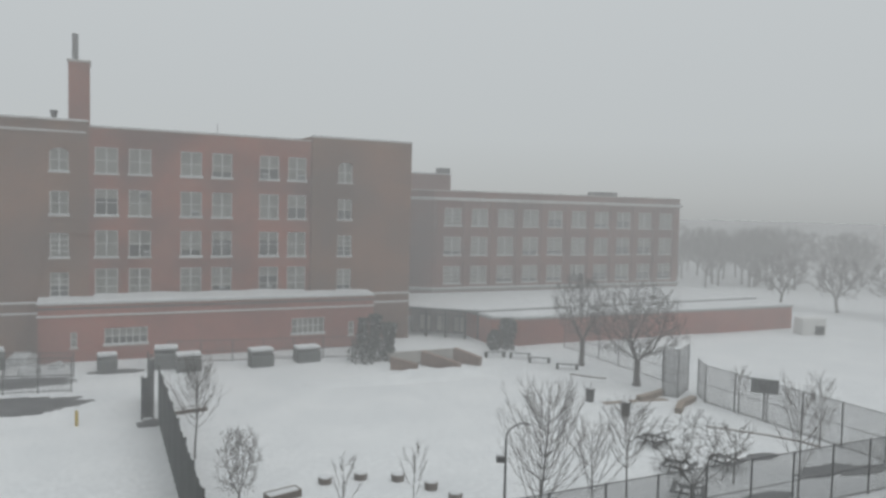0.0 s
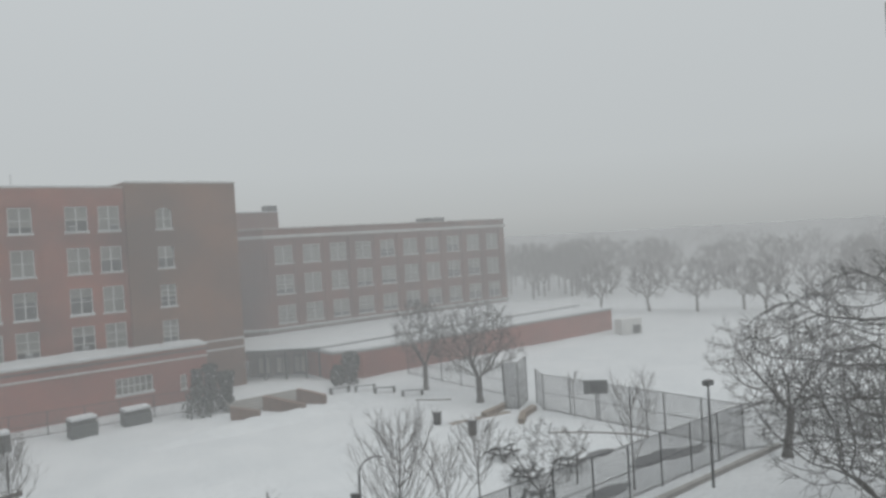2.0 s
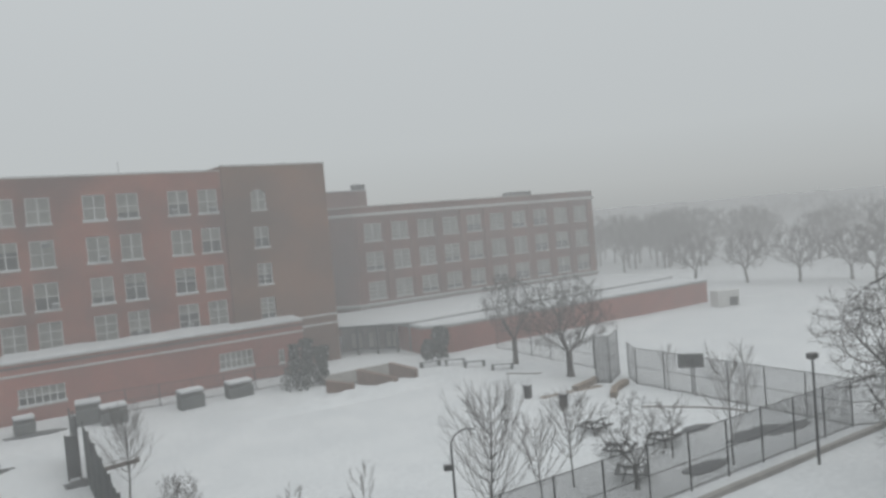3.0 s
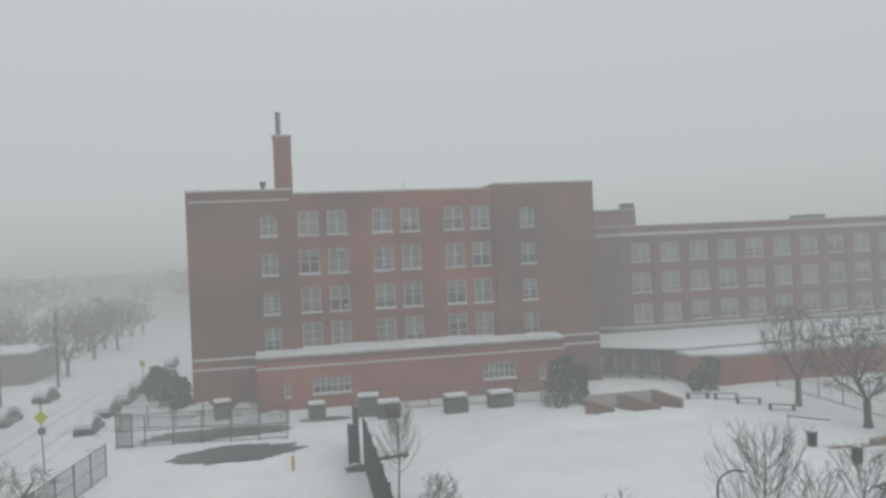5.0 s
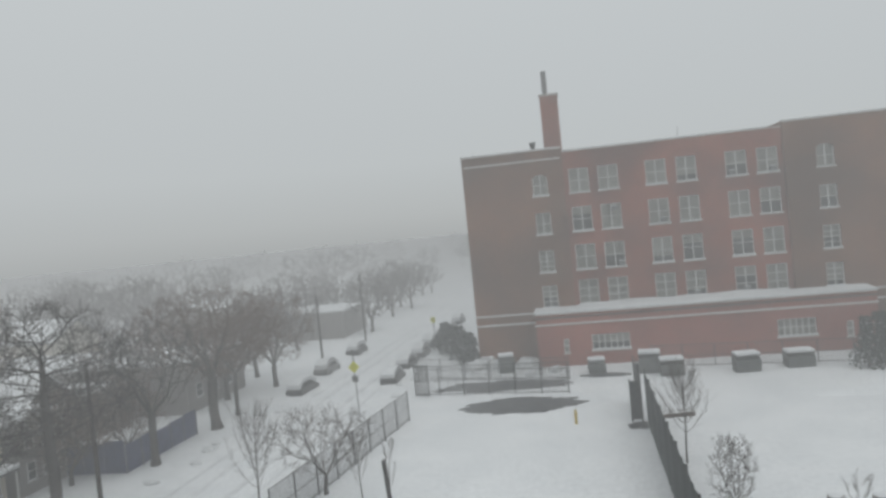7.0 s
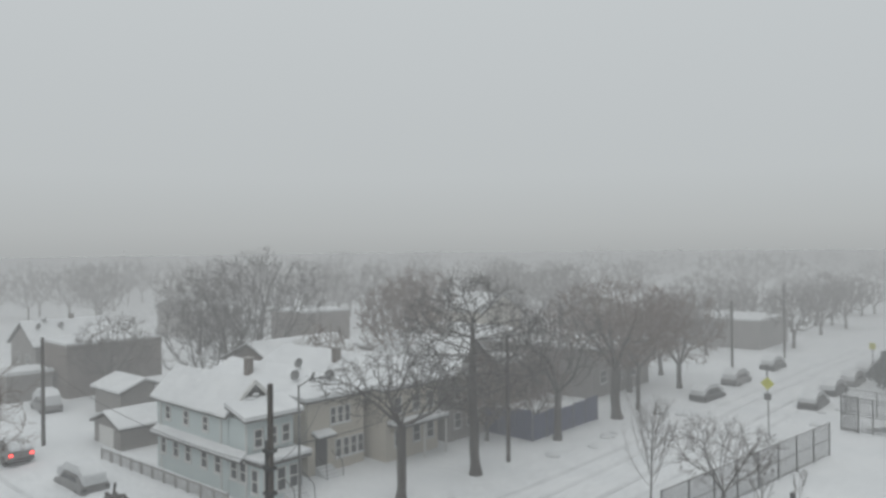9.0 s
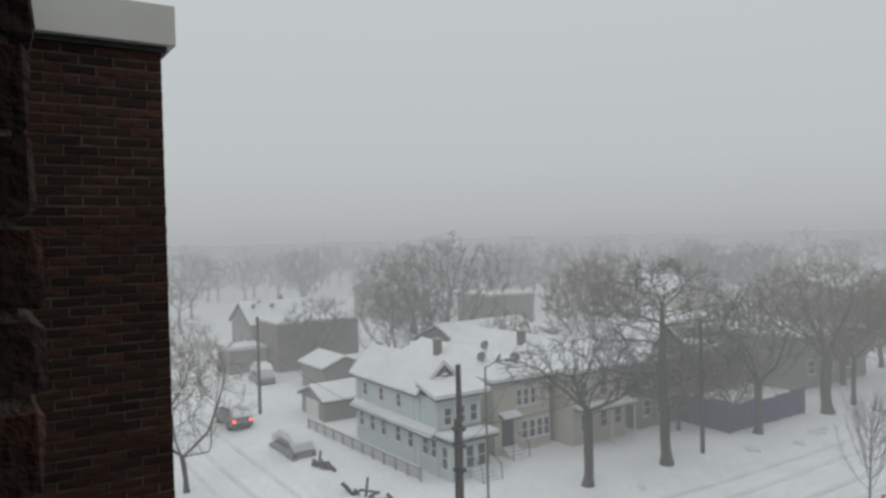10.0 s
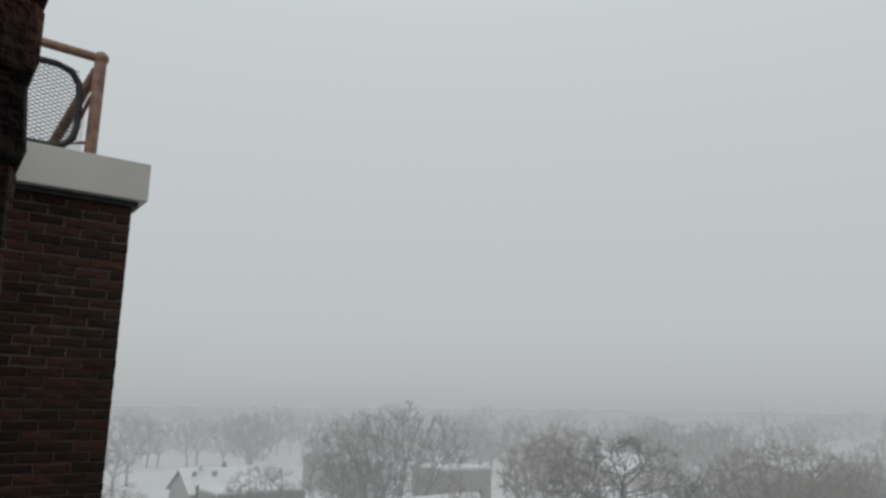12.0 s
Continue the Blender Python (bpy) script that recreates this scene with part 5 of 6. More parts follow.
for x, y, z, tn in ((-40.2, 29.0, 5.15, 20), (-39.0, 29.6, 5.1, -30), (-38.6, 30.6, 5.15, 60), (-41.4, 30.2, 5.7, 10), (-86.5, 28.4, 5.5, 30), (-87.4, 29.4, 6.1, -20), (-86.2, 30.6, 5.5, 50)):
    dish((x, y, z), tn)


# ---- poles, wires, signs ----
def utility_pole(at, h, label, arms=(), lean=0.0, r=0.15):
    root = thing("utility_pole", label, "utility pole", "utility poles", at=(*at, 0))
    part("mast", tube(bmesh.new(), (0, 0, -0.3), (lean, 0, h), r, r * 0.75, 12), POLE_WOOD, root)
    for z, half in arms:
        part("crossarm", boxes((-0.06, 0.06, -half, half, z, z + 0.12), bevel=0.01), POLE_WOOD, root)
        for s in (-1, -0.4, 0.4, 1):
            part("insulator", tube(bmesh.new(), (0, s * half * 0.95, z + 0.12), (0, s * half * 0.95, z + 0.28), 0.05, 0.03, 8), STEEL, root)
    return root


pole_near = utility_pole((-24.9, 16.7), 9.05, "dark wooden utility pole with conduit and cable fixings", lean=0.05)
part("conduit", tube(bmesh.new(), (-0.05, -0.19, 0), (-0.02, -0.17, 6.8), 0.06, 0.06, 8), DARK_STEEL, pole_near)
for z in (4.6, 5.6, 6.3):
    part("bracket", boxes((-0.2, 0.25, -0.24, 0.18, z, z + 0.14), bevel=0.02), DARK_STEEL, pole_near)
utility_pole((-58.9, 19.6), 8.1, "wooden utility pole beside the snowy side street")
utility_pole((-30.2, 39.2), 8.6, "wooden utility pole between street trees")
utility_pole((-31.1, 98.9), 9.6, "distant utility pole with a crossarm", arms=((8.7, 1.0),))
utility_pole((-29.9, 78.1), 8.6, "utility pole along the snowy street", arms=((7.9, 0.9),))


def cable(a, b, sag, r=0.016):
    bm = bmesh.new()
    n = 14
    pts = [Vector(a).lerp(Vector(b), i / n) - Vector((0, 0, sag * 4 * (i / n) * (1 - i / n))) for i in range(n + 1)]
    sweep(bm, pts, r, 5)
    return solo("overhead_cable", bm, RUBBER, "thin black overhead cable strung between poles", "cable", "overhead cables")


for a, b, s in (((-24.9, 16.7, 6.4), (-36.5, 24.0, 4.2), 0.5), ((-24.9, 16.7, 5.7), (-37.6, 29.0, 4.4), 0.6), ((-24.9, 16.7, 6.4), (-30.2, 39.2, 6.6), 0.7), ((-24.9, 16.7, 5.7), (-58.9, 19.6, 6.2), 0.9), ((-30.2, 39.2, 6.6), (-29.9, 78.1, 6.9), 1.0), ((-30.2, 39.2, 7.6), (-29.9, 78.1, 7.6), 1.0)):
    cable(a, b, s)


def street_lamp(at, h, label, arm=1.3, turn=0.0):
    root = thing("street_lamp", label, "street lamp", at=(*at, 0), turn=turn)
    part("mast", tube(bmesh.new(), (0, 0, -0.3), (0, 0, h - 0.7), 0.07, 0.05, 10), DARK_STEEL, root)
    pts = [(arm * (1 - math.cos(t)) * 0.62, 0, h - 0.7 + 0.75 * math.sin(t)) for t in np.linspace(0, 2.0, 9)]
    part("arm", bent(bmesh.new(), pts, 0.035), DARK_STEEL, root)
    return root, pts[-1]


lamp, tip = street_lamp((16.6, 27.9), 4.75, "dark courtyard lamp post with a curved arm", turn=-25)
head = part("lamp_head", boxes((-0.42, -0.02, -0.16, 0.16, 3.0, 3.28), bevel=0.05), DARK_STEEL, lamp)
part("head_snow", boxes((-0.40, -0.04, -0.14, 0.14, 3.281, 3.36), bevel=0.03), SNOW_ROOF, head)
flood = thing("floodlight_pole", "slim pole with a floodlight head by the court", "floodlight", at=(35.2, 22.0, 0))
part("mast", tube(bmesh.new(), (0, 0, -0.3), (0, 0, 5.6), 0.08, 0.055, 10), DARK_STEEL, flood)
part("lamp_head", boxes((-0.28, 0.28, -0.2, 0.2, 5.55, 5.85), bevel=0.06), DARK_STEEL, flood)
thin = thing("street_lamp", "slim grey street lamp in front of cream house", "street lamp", at=(-31.2, 22.7, 0))
part("mast", tube(bmesh.new(), (0, 0, -0.3), (0, 0, 7.4), 0.07, 0.05, 10), STEEL, thin)
part("arm", bent(bmesh.new(), [(0, 0, 7.3), (0.3, 0.5, 7.65), (0.5, 1.1, 7.7)], 0.035), STEEL, thin)
part("lamp_head", boxes((0.38, 0.62, 1.0, 1.6, 7.6, 7.75), bevel=0.05), STEEL, thin)

sign = thing("warning_sign", "yellow diamond road sign above a small grey plate", "road sign", at=(-19.2, 57.3, 0))
part("post", tube(bmesh.new(), (0, 0.04, -0.3), (-0.12, 0.04, 5.4), 0.05, 0.05, 8), STEEL, sign)
dm = boxes((-0.36, 0.36, -0.02, 0.0, -0.36, 0.36), bevel=0.008)
d_ob = part("diamond_plate", dm, SIGN_YELLOW, sign)
d_ob.matrix_basis = Matrix.Translation((-0.08, 0, 3.95)) @ pose(0, 0, 0, 0, 45, 0)
part("small_plate", boxes((-0.32, 0.2, -0.02, 0.0, 2.7, 3.2), bevel=0.008), STEEL, sign)
sign2 = thing("warning_sign", "small distant yellow sign on a thin post", "road sign", at=(-19.6, 92.0, 0))
part("post", tube(bmesh.new(), (0, 0.04, -0.3), (0, 0.04, 3.4), 0.05, 0.05, 6), STEEL, sign2)
part("plate", boxes((-0.3, 0.3, -0.02, 0.0, 2.8, 3.5), bevel=0.01), SIGN_YELLOW, sign2)
bol = thing("bollard", "short yellow post standing in the snow", "bollard", at=(-1.4, 51.3, 0))
part("post", tube(bmesh.new(), (0, 0, -0.2), (0, 0, 1.0), 0.10, 0.10, 12), YELLOW, bol)
part("cap", ball(bmesh.new(), (0, 0, 1.0), 0.10, (1, 1, 0.6)), SNOW_ROOF, bol)
red = thing("traffic_light", "distant traffic light showing red", "traffic light", at=(-17.5, 128, 0))
part("mast", tube(bmesh.new(), (0, 0, -0.2), (0, 0, 9.2), 0.1, 0.08, 8), DARK_STEEL, red)
hd = part("housing", boxes((-0.2, 0.2, -0.2, 0.1, 8.6, 9.6), bevel=0.04), DARK_STEEL, red)
part("red_lens", tube(bmesh.new(), (0, -0.2, 9.35), (0, -0.26, 9.35), 0.14, 0.14, 12), TAIL_LAMP, hd)


# ---- fences ----
def chain_link(name, label, p, q, h, bays, wire=0.006, pitch=0.085, rail_low=True, wire_mat=STEEL, skip=()):
    """Steel posts, rails and woven wire, bay by bay."""
    p, q = Vector((*p, 0)), Vector((*q, 0))
    root = thing(name, label, "fence", at=(p.x, p.y, 0), turn=math.degrees(math.atan2(q.y - p.y, q.x - p.x)))
    L = (q - p).length
    w = L / bays
    for i in range(bays + 1):
        part("post", tube(bmesh.new(), (i * w, 0, -0.3), (i * w, 0, h + 0.05), 0.045, 0.045, 8), DARK_STEEL, root)
    rails = [h, 0.12] + ([h * 0.5] if rail_low else [])
    for i in range(bays):
        if i in skip:
            continue
        for z in rails:
            part("rail", tube(bmesh.new(), (i * w, 0, z), ((i + 1) * w, 0, z), 0.028, 0.028, 6, caps=False), DARK_STEEL, root)
        vs, fs = [], []
        step = pitch * 1.414
        n = int((w + h) / step) + 1
        for s in (1, -1):
            for j in range(n):
                c = j * step
                # the slanted line u + v = c over the bay, mirrored for the other set
                u0, u1 = max(0.0, c - h), min(w, c)
                if u1 - u0 < 0.03:
                    continue
                a, b = (u0, c - u0), (u1, c - u1)
                if s < 0:
                    a, b = (w - a[0], a[1]), (w - b[0], b[1])
                k = len(vs)
                e = wire * 0.707
                d = 1 if s > 0 else -1
                for (u, v), sg in ((a, 1), (b, 1), (b, -1), (a, -1)):
                    vs.append((i * w + u + d * e * sg * 0.5, 0.0, v + e * sg * 0.5))
                fs.append((k, k + 1, k + 2, k + 3))
        me = bpy.data.meshes.new("wire_mesh")
        me.from_pydata(vs, [], fs)
        me.materials.append(wire_mat)
        ob = new("wire_mesh", me)
        ob.parent = root
    return root


COURT = "chain-link ball court fences"
tagged(chain_link("chain_link_fence", "tall chain-link fence along the ball court", (42.2, 24.1), (42.2, 41.2), 2.9, 6, 0.018), group=COURT)
tagged(chain_link("chain_link_fence", "tall chain-link fence with dark posts before the court", (8.0, 24.3), (42.2, 24.1), 2.9, 12, 0.022), group=COURT)
tagged(chain_link("chain_link_fence", "chain-link fence running on behind the bare trees", (42.2, 24.1), (58.0, 14.0), 2.9, 6, 0.018), group=COURT)
tagged(chain_link("chain_link_gate", "open chain-link gate panel by the court entrance", (42.2, 41.2), (43.6, 43.4), 2.9, 1, 0.028), category="gate", group=COURT)
tagged(chain_link("chain_link_gate", "tall narrow chain-link cage by the court entrance", (40.5, 44.0), (41.2, 43.1), 3.8, 1, 0.03), category="gate", group=COURT)
tagged(chain_link("chain_link_gate", "tall narrow chain-link cage by the court entrance", (41.2, 43.1), (43.9, 44.8), 3.8, 1, 0.03), category="gate", group=COURT)
tagged(chain_link("chain_link_fence", "faint chain-link fence behind the courtyard trees", (43.9, 44.8), (45.0, 64.0), 2.6, 6, 0.010), group=COURT)
LOT = "chain-link parking lot fences"
tagged(chain_link("chain_link_fence", "chain-link fence crossing the snowy parking lot", (-15.6, 62.8), (-2.0, 60.8), 2.6, 6, 0.008), group=LOT)
tagged(chain_link("chain_link_fence", "chain-link fence beside the snowy street", (-14.3, 54.6), (-16.6, 34.0), 2.2, 8, 0.020), group=LOT)
tagged(chain_link("chain_link_gate", "swung-open chain-link gate at the parking lot", (-15.6, 62.8), (-14.3, 62.4), 2.7, 1, 0.03), category="gate", group=LOT)
tagged(chain_link("chain_link_fence", "chain-link fence in front of the school annex", (5.5, 69.0), (22.0, 66.5), 2.0, 6, 0.008), group=LOT)
tagged(chain_link("chain_link_fence", "chain-link fence before the school loading yard", (-17.0, 70.0), (-2.0, 66.0), 2.0, 6, 0.008), group=LOT)
lean_post = thing("fence_post", "thick black leaning post at the fence end", "post", at=(-11.2, 36.7, 0))
part("shaft", tube(bmesh.new(), (0.15, 0, -0.3), (-0.05, 0, 2.6), 0.13, 0.12, 10), BLACK_BAR, lean_post)

SCREEN = noise_mat("windscreen_fabric", (0.030, 0.040, 0.040), (0.055, 0.068, 0.066), 0.9, 0.85, 0, 0.4, 6.0)
screen = thing("screen_fence", "tall fence hung with dark green windscreen fabric", "fence", at=(3.45, 28.0, 0))
for i in range(8):
    part("post", tube(bmesh.new(), (0.06, i * 3.3, -0.3), (0.06, i * 3.3, 3.65), 0.05, 0.05, 8), DARK_STEEL, screen)
for i in range(7):
    bm = bmesh.new()
    n = 12
    cols = []
    for k in range(n + 1):
        y = i * 3.3 + 3.3 * k / n
        b = 0.04 * math.sin(k * 1.7 + i) * (0.5 + 0.5 * math.sin(k * 0.5))
        top = 3.6 - 0.05 * math.sin(math.pi * k / n)
        cols.append([bm.verts.new((b + dx, y, z)) for dx in (0, 0.015) for z in (-0.1, 1.6 + b, top)])
    for a, c in zip(cols, cols[1:]):
        for f in ((0, 1), (1, 2)):
            bm.faces.new((a[f[0]], c[f[0]], c[f[1]], a[f[1]]))
            bm.faces.new((a[3 + f[0]], a[3 + f[1]], c[3 + f[1]], c[3 + f[0]]))
        bm.faces.new((a[2], c[2], c[5], a[5]))
    bmesh.ops.recalc_face_normals(bm, faces=bm.faces)
    part("fabric_panel", bm, SCREEN, screen)
gate2 = thing("screen_gate", "dark screened gate at the end of the fence", "gate", at=(3.45, 51.2, 0))
for y0, y1, h in ((0.0, 1.8, 3.9), (2.0, 5.6, 3.4)):
    part("gate_panel", boxes((-0.35, -0.31, y0, y1, 0.1, h), bevel=0.01), SCREEN, gate2)
    for y in (y0, y1):
        part("post", tube(bmesh.new(), (-0.3, y, -0.3), (-0.3, y, h + 0.1), 0.06, 0.06, 8), DARK_STEEL, gate2)

part("gate_leaf", boxes((-0.95, -0.36, 0.1, 0.14, 0.1, 2.8), bevel=0.01), SCREEN, gate2)
part("post", tube(bmesh.new(), (-0.98, 0.12, -0.3), (-0.98, 0.12, 2.9), 0.06, 0.06, 8), DARK_STEEL, gate2)
# blue site screen under the street trees
tarp = thing("screen_fence", "blue tarpaulin screen fence along the pavement", "fence", at=(-31.8, 44.2, 0))
for i in range(6):
    part("post", tube(bmesh.new(), (0.04, i * 1.86, -0.2), (0.04, i * 1.86, 2.1), 0.04, 0.04, 6), STEEL, tarp)
for i in range(5):
    part("tarpaulin", boxes((-0.02, 0.02, i * 1.86 + 0.02, i * 1.86 + 1.84, 0.05, 1.95 + 0.1 * math.sin(i * 2.1)), bevel=0.008), BLUE_TARP, tarp)
for i in range(3):
    part("tarpaulin", boxes((-1.6 * i - 1.6, -1.6 * i - 0.03, -0.02, 0.02, 0.05, 2.3 - 0.15 * i), bevel=0.008), BLUE_TARP, tarp)

# ---- basketball hoop ----
hoop = thing("basketball_hoop", "basketball hoop with a dark backboard on a post", "basketball hoop", at=(42.5, 36.0, 0), turn=-50)
part("post", tube(bmesh.new(), (0, 0.25, -0.3), (0, 0.25, 2.6), 0.06, 0.06, 8), DARK_STEEL, hoop)
part("backboard", boxes((-0.9, 0.9, -0.03, 0.03, 1.95, 3.0), bevel=0.02), BIN_GREEN, hoop)
part("target_square", boxes((-0.32, 0.32, -0.042, -0.034, 2.15, 2.6)), DARK_STEEL, hoop)
part("bracket", tube(bmesh.new(), (0, 0.25, 2.4), (0, 0.02, 2.4), 0.05, 0.05, 6), DARK_STEEL, hoop)

# ---- steps, walls, benches, bins ----
stair = thing("entrance_steps", "tan stone stepped walls leading to the school doors", "steps")
for x0, y0, x1, y1, h in ((23.6, 60.2, 25.6, 58.8, 1.1), (27.2, 61.3, 29.2, 57.6, 1.25), (30.6, 61.5, 32.2, 59.2, 1.3)):
    d = Vector((x1 - x0, y1 - y0))
    nrm = Vector((-d.y, d.x)).normalized() * 0.28
    prof = [(x0 - nrm.x, y0 - nrm.y), (x1 - nrm.x, y1 - nrm.y), (x1 + nrm.x, y1 + nrm.y), (x0 + nrm.x, y0 + nrm.y)]
    cheek = bmesh.new()
    prism(cheek, prof, -0.3, h)
    for v in cheek.verts:
        if v.co.z > 0 and (v.co.xy - Vector((x1, y1))).length < 0.6:
            v.co.z = h * 0.55
    part("cheek_wall", cheek, STEP_BRICK, stair)
for i in range(5):
    part("step", boxes((24.6, 31.6, 61.5 + i * 0.5, 62.1 + i * 0.5, -0.3, 0.25 + 0.12 * i), bevel=0.02), CONCRETE, stair)
bank = bmesh.new()
bmesh.ops.create_grid(bank, x_segments=40, y_segments=12, size=1.0)
for v in bank.verts:
    u, w = v.co.x, v.co.y
    v.co = Vector((24.0 + u * 10.5, 57.0 + w * 2.6 + 0.4 * noise.noise((u * 4, w, 0)), -0.15 + 0.62 * max(0, 1 - w * w) * max(0, 1 - u ** 4) * (0.8 + 0.5 * noise.noise((u * 5, w * 2, 3)))))
solo("snow_bank", bank, SNOW, "long low bank of ploughed snow before steps", "snow bank")


def bench(at, turn, w=2.1):
    root = thing("bench", "low backless slatted bench dusted with snow", "bench", "courtyard benches", at=(*at, 0), turn=turn)
    for i in range(3):
        part("seat_slat", boxes((-w / 2, w / 2, -0.22 + i * 0.16, -0.09 + i * 0.16, 0.40, 0.47), bevel=0.008), DARK_STEEL, root)
    for x in (-w / 2 + 0.15, w / 2 - 0.15):
        part("leg", boxes((x - 0.12, x + 0.12, -0.2, 0.24, -0.2, 0.40)), DARK_STEEL, root)
    part("seat_snow", boxes((-w / 2, w / 2, -0.2, 0.2, 0.472, 0.53), bevel=0.025), SNOW_ROOF, root)
    return root


b0 = bench((37.6, 61.0), -30)
for x, y, tn in ((38.25, 58.5, -36), (39.1, 55.1, -34), (35.5, 62.3, -14)):
    copy_thing(b0, pose(x, y, 0, 0, 0, tn))


def picnic_table(at, turn):
    root = thing("picnic_table", "dark picnic table with benches under snow", "picnic table", "picnic tables", at=(*at, 0), turn=turn)
    for i in range(4):
        part("top_board", boxes((-0.9, 0.9, -0.4 + i * 0.2, -0.22 + i * 0.2, 0.71, 0.75), bevel=0.006), DARK_STEEL, root)
    for s in (-1, 1):
        part("seat_board", boxes((-0.9, 0.9, s * 0.72 - 0.13, s * 0.72 + 0.13, 0.42, 0.46), bevel=0.006), DARK_STEEL, root)
        part("trestle", boxes((s * 0.6 - 0.04, s * 0.6 + 0.04, -0.75, 0.75, 0.32, 0.40)), DARK_STEEL, root)
        for q in (-1, 1):
            part("leg", tube(bmesh.new(), (s * 0.6, q * 0.5, -0.2), (s * 0.6, q * 0.2, 0.72), 0.04, 0.04, 6), DARK_STEEL, root)
    part("top_snow", boxes((-0.5, 0.88, -0.3, 0.38, 0.752, 0.86), bevel=0.04), SNOW_ROOF, root)
    return root


p0 = picnic_table((29.4, 30.4), 30)
for x, y, tn in ((32.6, 30.0, 15), (27.2, 27.4, 40), (31.4, 34.6, 10)):
    copy_thing(p0, pose(x, y, 0, 0, 0, tn))


def litter_bin(at):
    root = thing("litter_bin", "dark round litter bin with a snow cap", "litter bin", "litter bins", at=(*at, 0))
    part("barrel", tube(bmesh.new(), (0, 0, -0.1), (0, 0, 0.95), 0.30, 0.34, 16), DARK_STEEL, root)
    part("rim", tube(bmesh.new(), (0, 0, 0.9), (0, 0, 0.98), 0.37, 0.37, 16), BLACK_BAR, root)
    part("snow_cap", ball(bmesh.new(), (0, 0, 0.98), 0.30, (1, 1, 0.35)), SNOW_ROOF, root)
    return root


l0 = litter_bin((34.0, 44.8))
copy_thing(l0, pose(34.0, 40.6, 0))


def planter(at, r=0.36):
    root = thing("planter", "round concrete planter capped with snow", "planter", "snow-capped planters", at=(*at, 0))
    part("tub", tube(bmesh.new(), (0, 0, -0.2), (0, 0, 0.32), r * 0.9, r, 20), BROWN_WALL, root)
    part("snow_cap", ball(bmesh.new(), (0, 0, 0.33), r * 0.95, (1, 1, 0.28)), SNOW_ROOF, root)
    return root


q0 = planter((10.56, 36.0))
for x, y in ((12.48, 35.93), (14.26, 35.05), (15.45, 33.39), (15.97, 31.59)):
    copy_thing(q0, pose(x, y, 0))
for at, size, tn, lab in (((8.1, 34.9), (1.7, 0.7, 0.35), 15, "long wooden planter box edged with snow"), ((5.6, 52.4), (2.2, 0.8, 0.22), 10, "low timber raised bed under snow")):
    root = thing("planter_box", lab, "planter", at=(*at, 0), turn=tn)
    sx, sy, sz = size
    for s in (-1, 1):
        part("long_board", boxes((-sx / 2, sx / 2, s * sy / 2 - 0.03, s * sy / 2 + 0.03, -0.2, sz), bevel=0.01), TIMBER, root)
        part("end_board", boxes((s * sx / 2 - 0.03, s * sx / 2 + 0.03, -sy / 2 + 0.03, sy / 2 - 0.03, -0.2, sz), bevel=0.01), TIMBER, root)
    part("snow_fill", boxes((-sx / 2 + 0.03, sx / 2 - 0.03, -sy / 2 + 0.03, sy / 2 - 0.03, -0.1, sz - 0.03), bevel=0.02), SNOW_ROOF, root)
for pts in (((37.6, 43.4), (40.4, 44.2), (41.0, 44.6)), ((38.0, 39.6), (39.6, 41.0), (41.8, 42.0))):
    root = thing("raised_kerb", "low tan stone bed edge by the court gate", "kerb")
    for (x0, y0), (x1, y1) in zip(pts, pts[1:]):
        d = Vector((x1 - x0, y1 - y0))
        nrm = Vector((-d.y, d.x)).normalized() * 0.25
        part("stone", prism(bmesh.new(), [(x0 - nrm.x, y0 - nrm.y), (x1 - nrm.x, y1 - nrm.y), (x1 + nrm.x, y1 + nrm.y), (x0 + nrm.x, y0 + nrm.y)], -0.2, 0.4), TAN_STONE, root)


def ribbon(name, label, pts, w, z, mat, category, kind="", lift=0.04):
    """A narrow strip lying on the snow along a line of points."""
    bm = bmesh.new()
    rows = []
    for i, p in enumerate(pts):
        a, b = Vector(pts[max(i - 1, 0)]), Vector(pts[min(i + 1, len(pts) - 1)])
        d = (b - a).normalized()
        nrm = Vector((-d.y, d.x)) * w / 2 * (0.8 + 0.3 * noise.noise((p[0], p[1], 0)))
        g = ground_z(*p) + lift
        rows.append([bm.verts.new((p[0] + s * nrm.x, p[1] + s * nrm.y, g + h)) for s, h in ((-1, -0.1), (-0.8, z), (0.8, z), (1, -0.1))])
    for r, q in zip(rows, rows[1:]):
        for j in range(3):
            bm.faces.new((r[j], r[j + 1], q[j + 1], q[j]))
    bmesh.ops.recalc_face_normals(bm, faces=bm.faces)
    return solo(name, bm, mat, label, category, kind=kind)


ribbon("path_edging", "curved dark path edging melting through snow", [(37.5 + 3.2 * math.sin(t) * 1.1, 36.3 - 6.0 * t / 1.5) for t in np.linspace(0, 1.5, 12)], 0.22, 0.03, BROWN_WALL, "edging")
ribbon("path_edging", "curved dark path edging by the benches", [(38.0 + 1.6 * t, 53.0 - 3.4 * t + 1.2 * t * t) for t in np.linspace(0, 1.3, 8)], 0.18, 0.04, BROWN_WALL, "edging")
ribbon("trodden_path", "trodden tan path through thin snow", [(34.6 + i * 0.9, 44.0 - 0.16 * i) for i in range(7)], 0.9, 0.01, TAN_STONE, "path")
ribbon("court_kerb", "concrete kerb along the court fence", [(8 + i * 1.9, 22.9) for i in range(20)], 0.5, 0.25, CONCRETE, "kerb", lift=0.0)


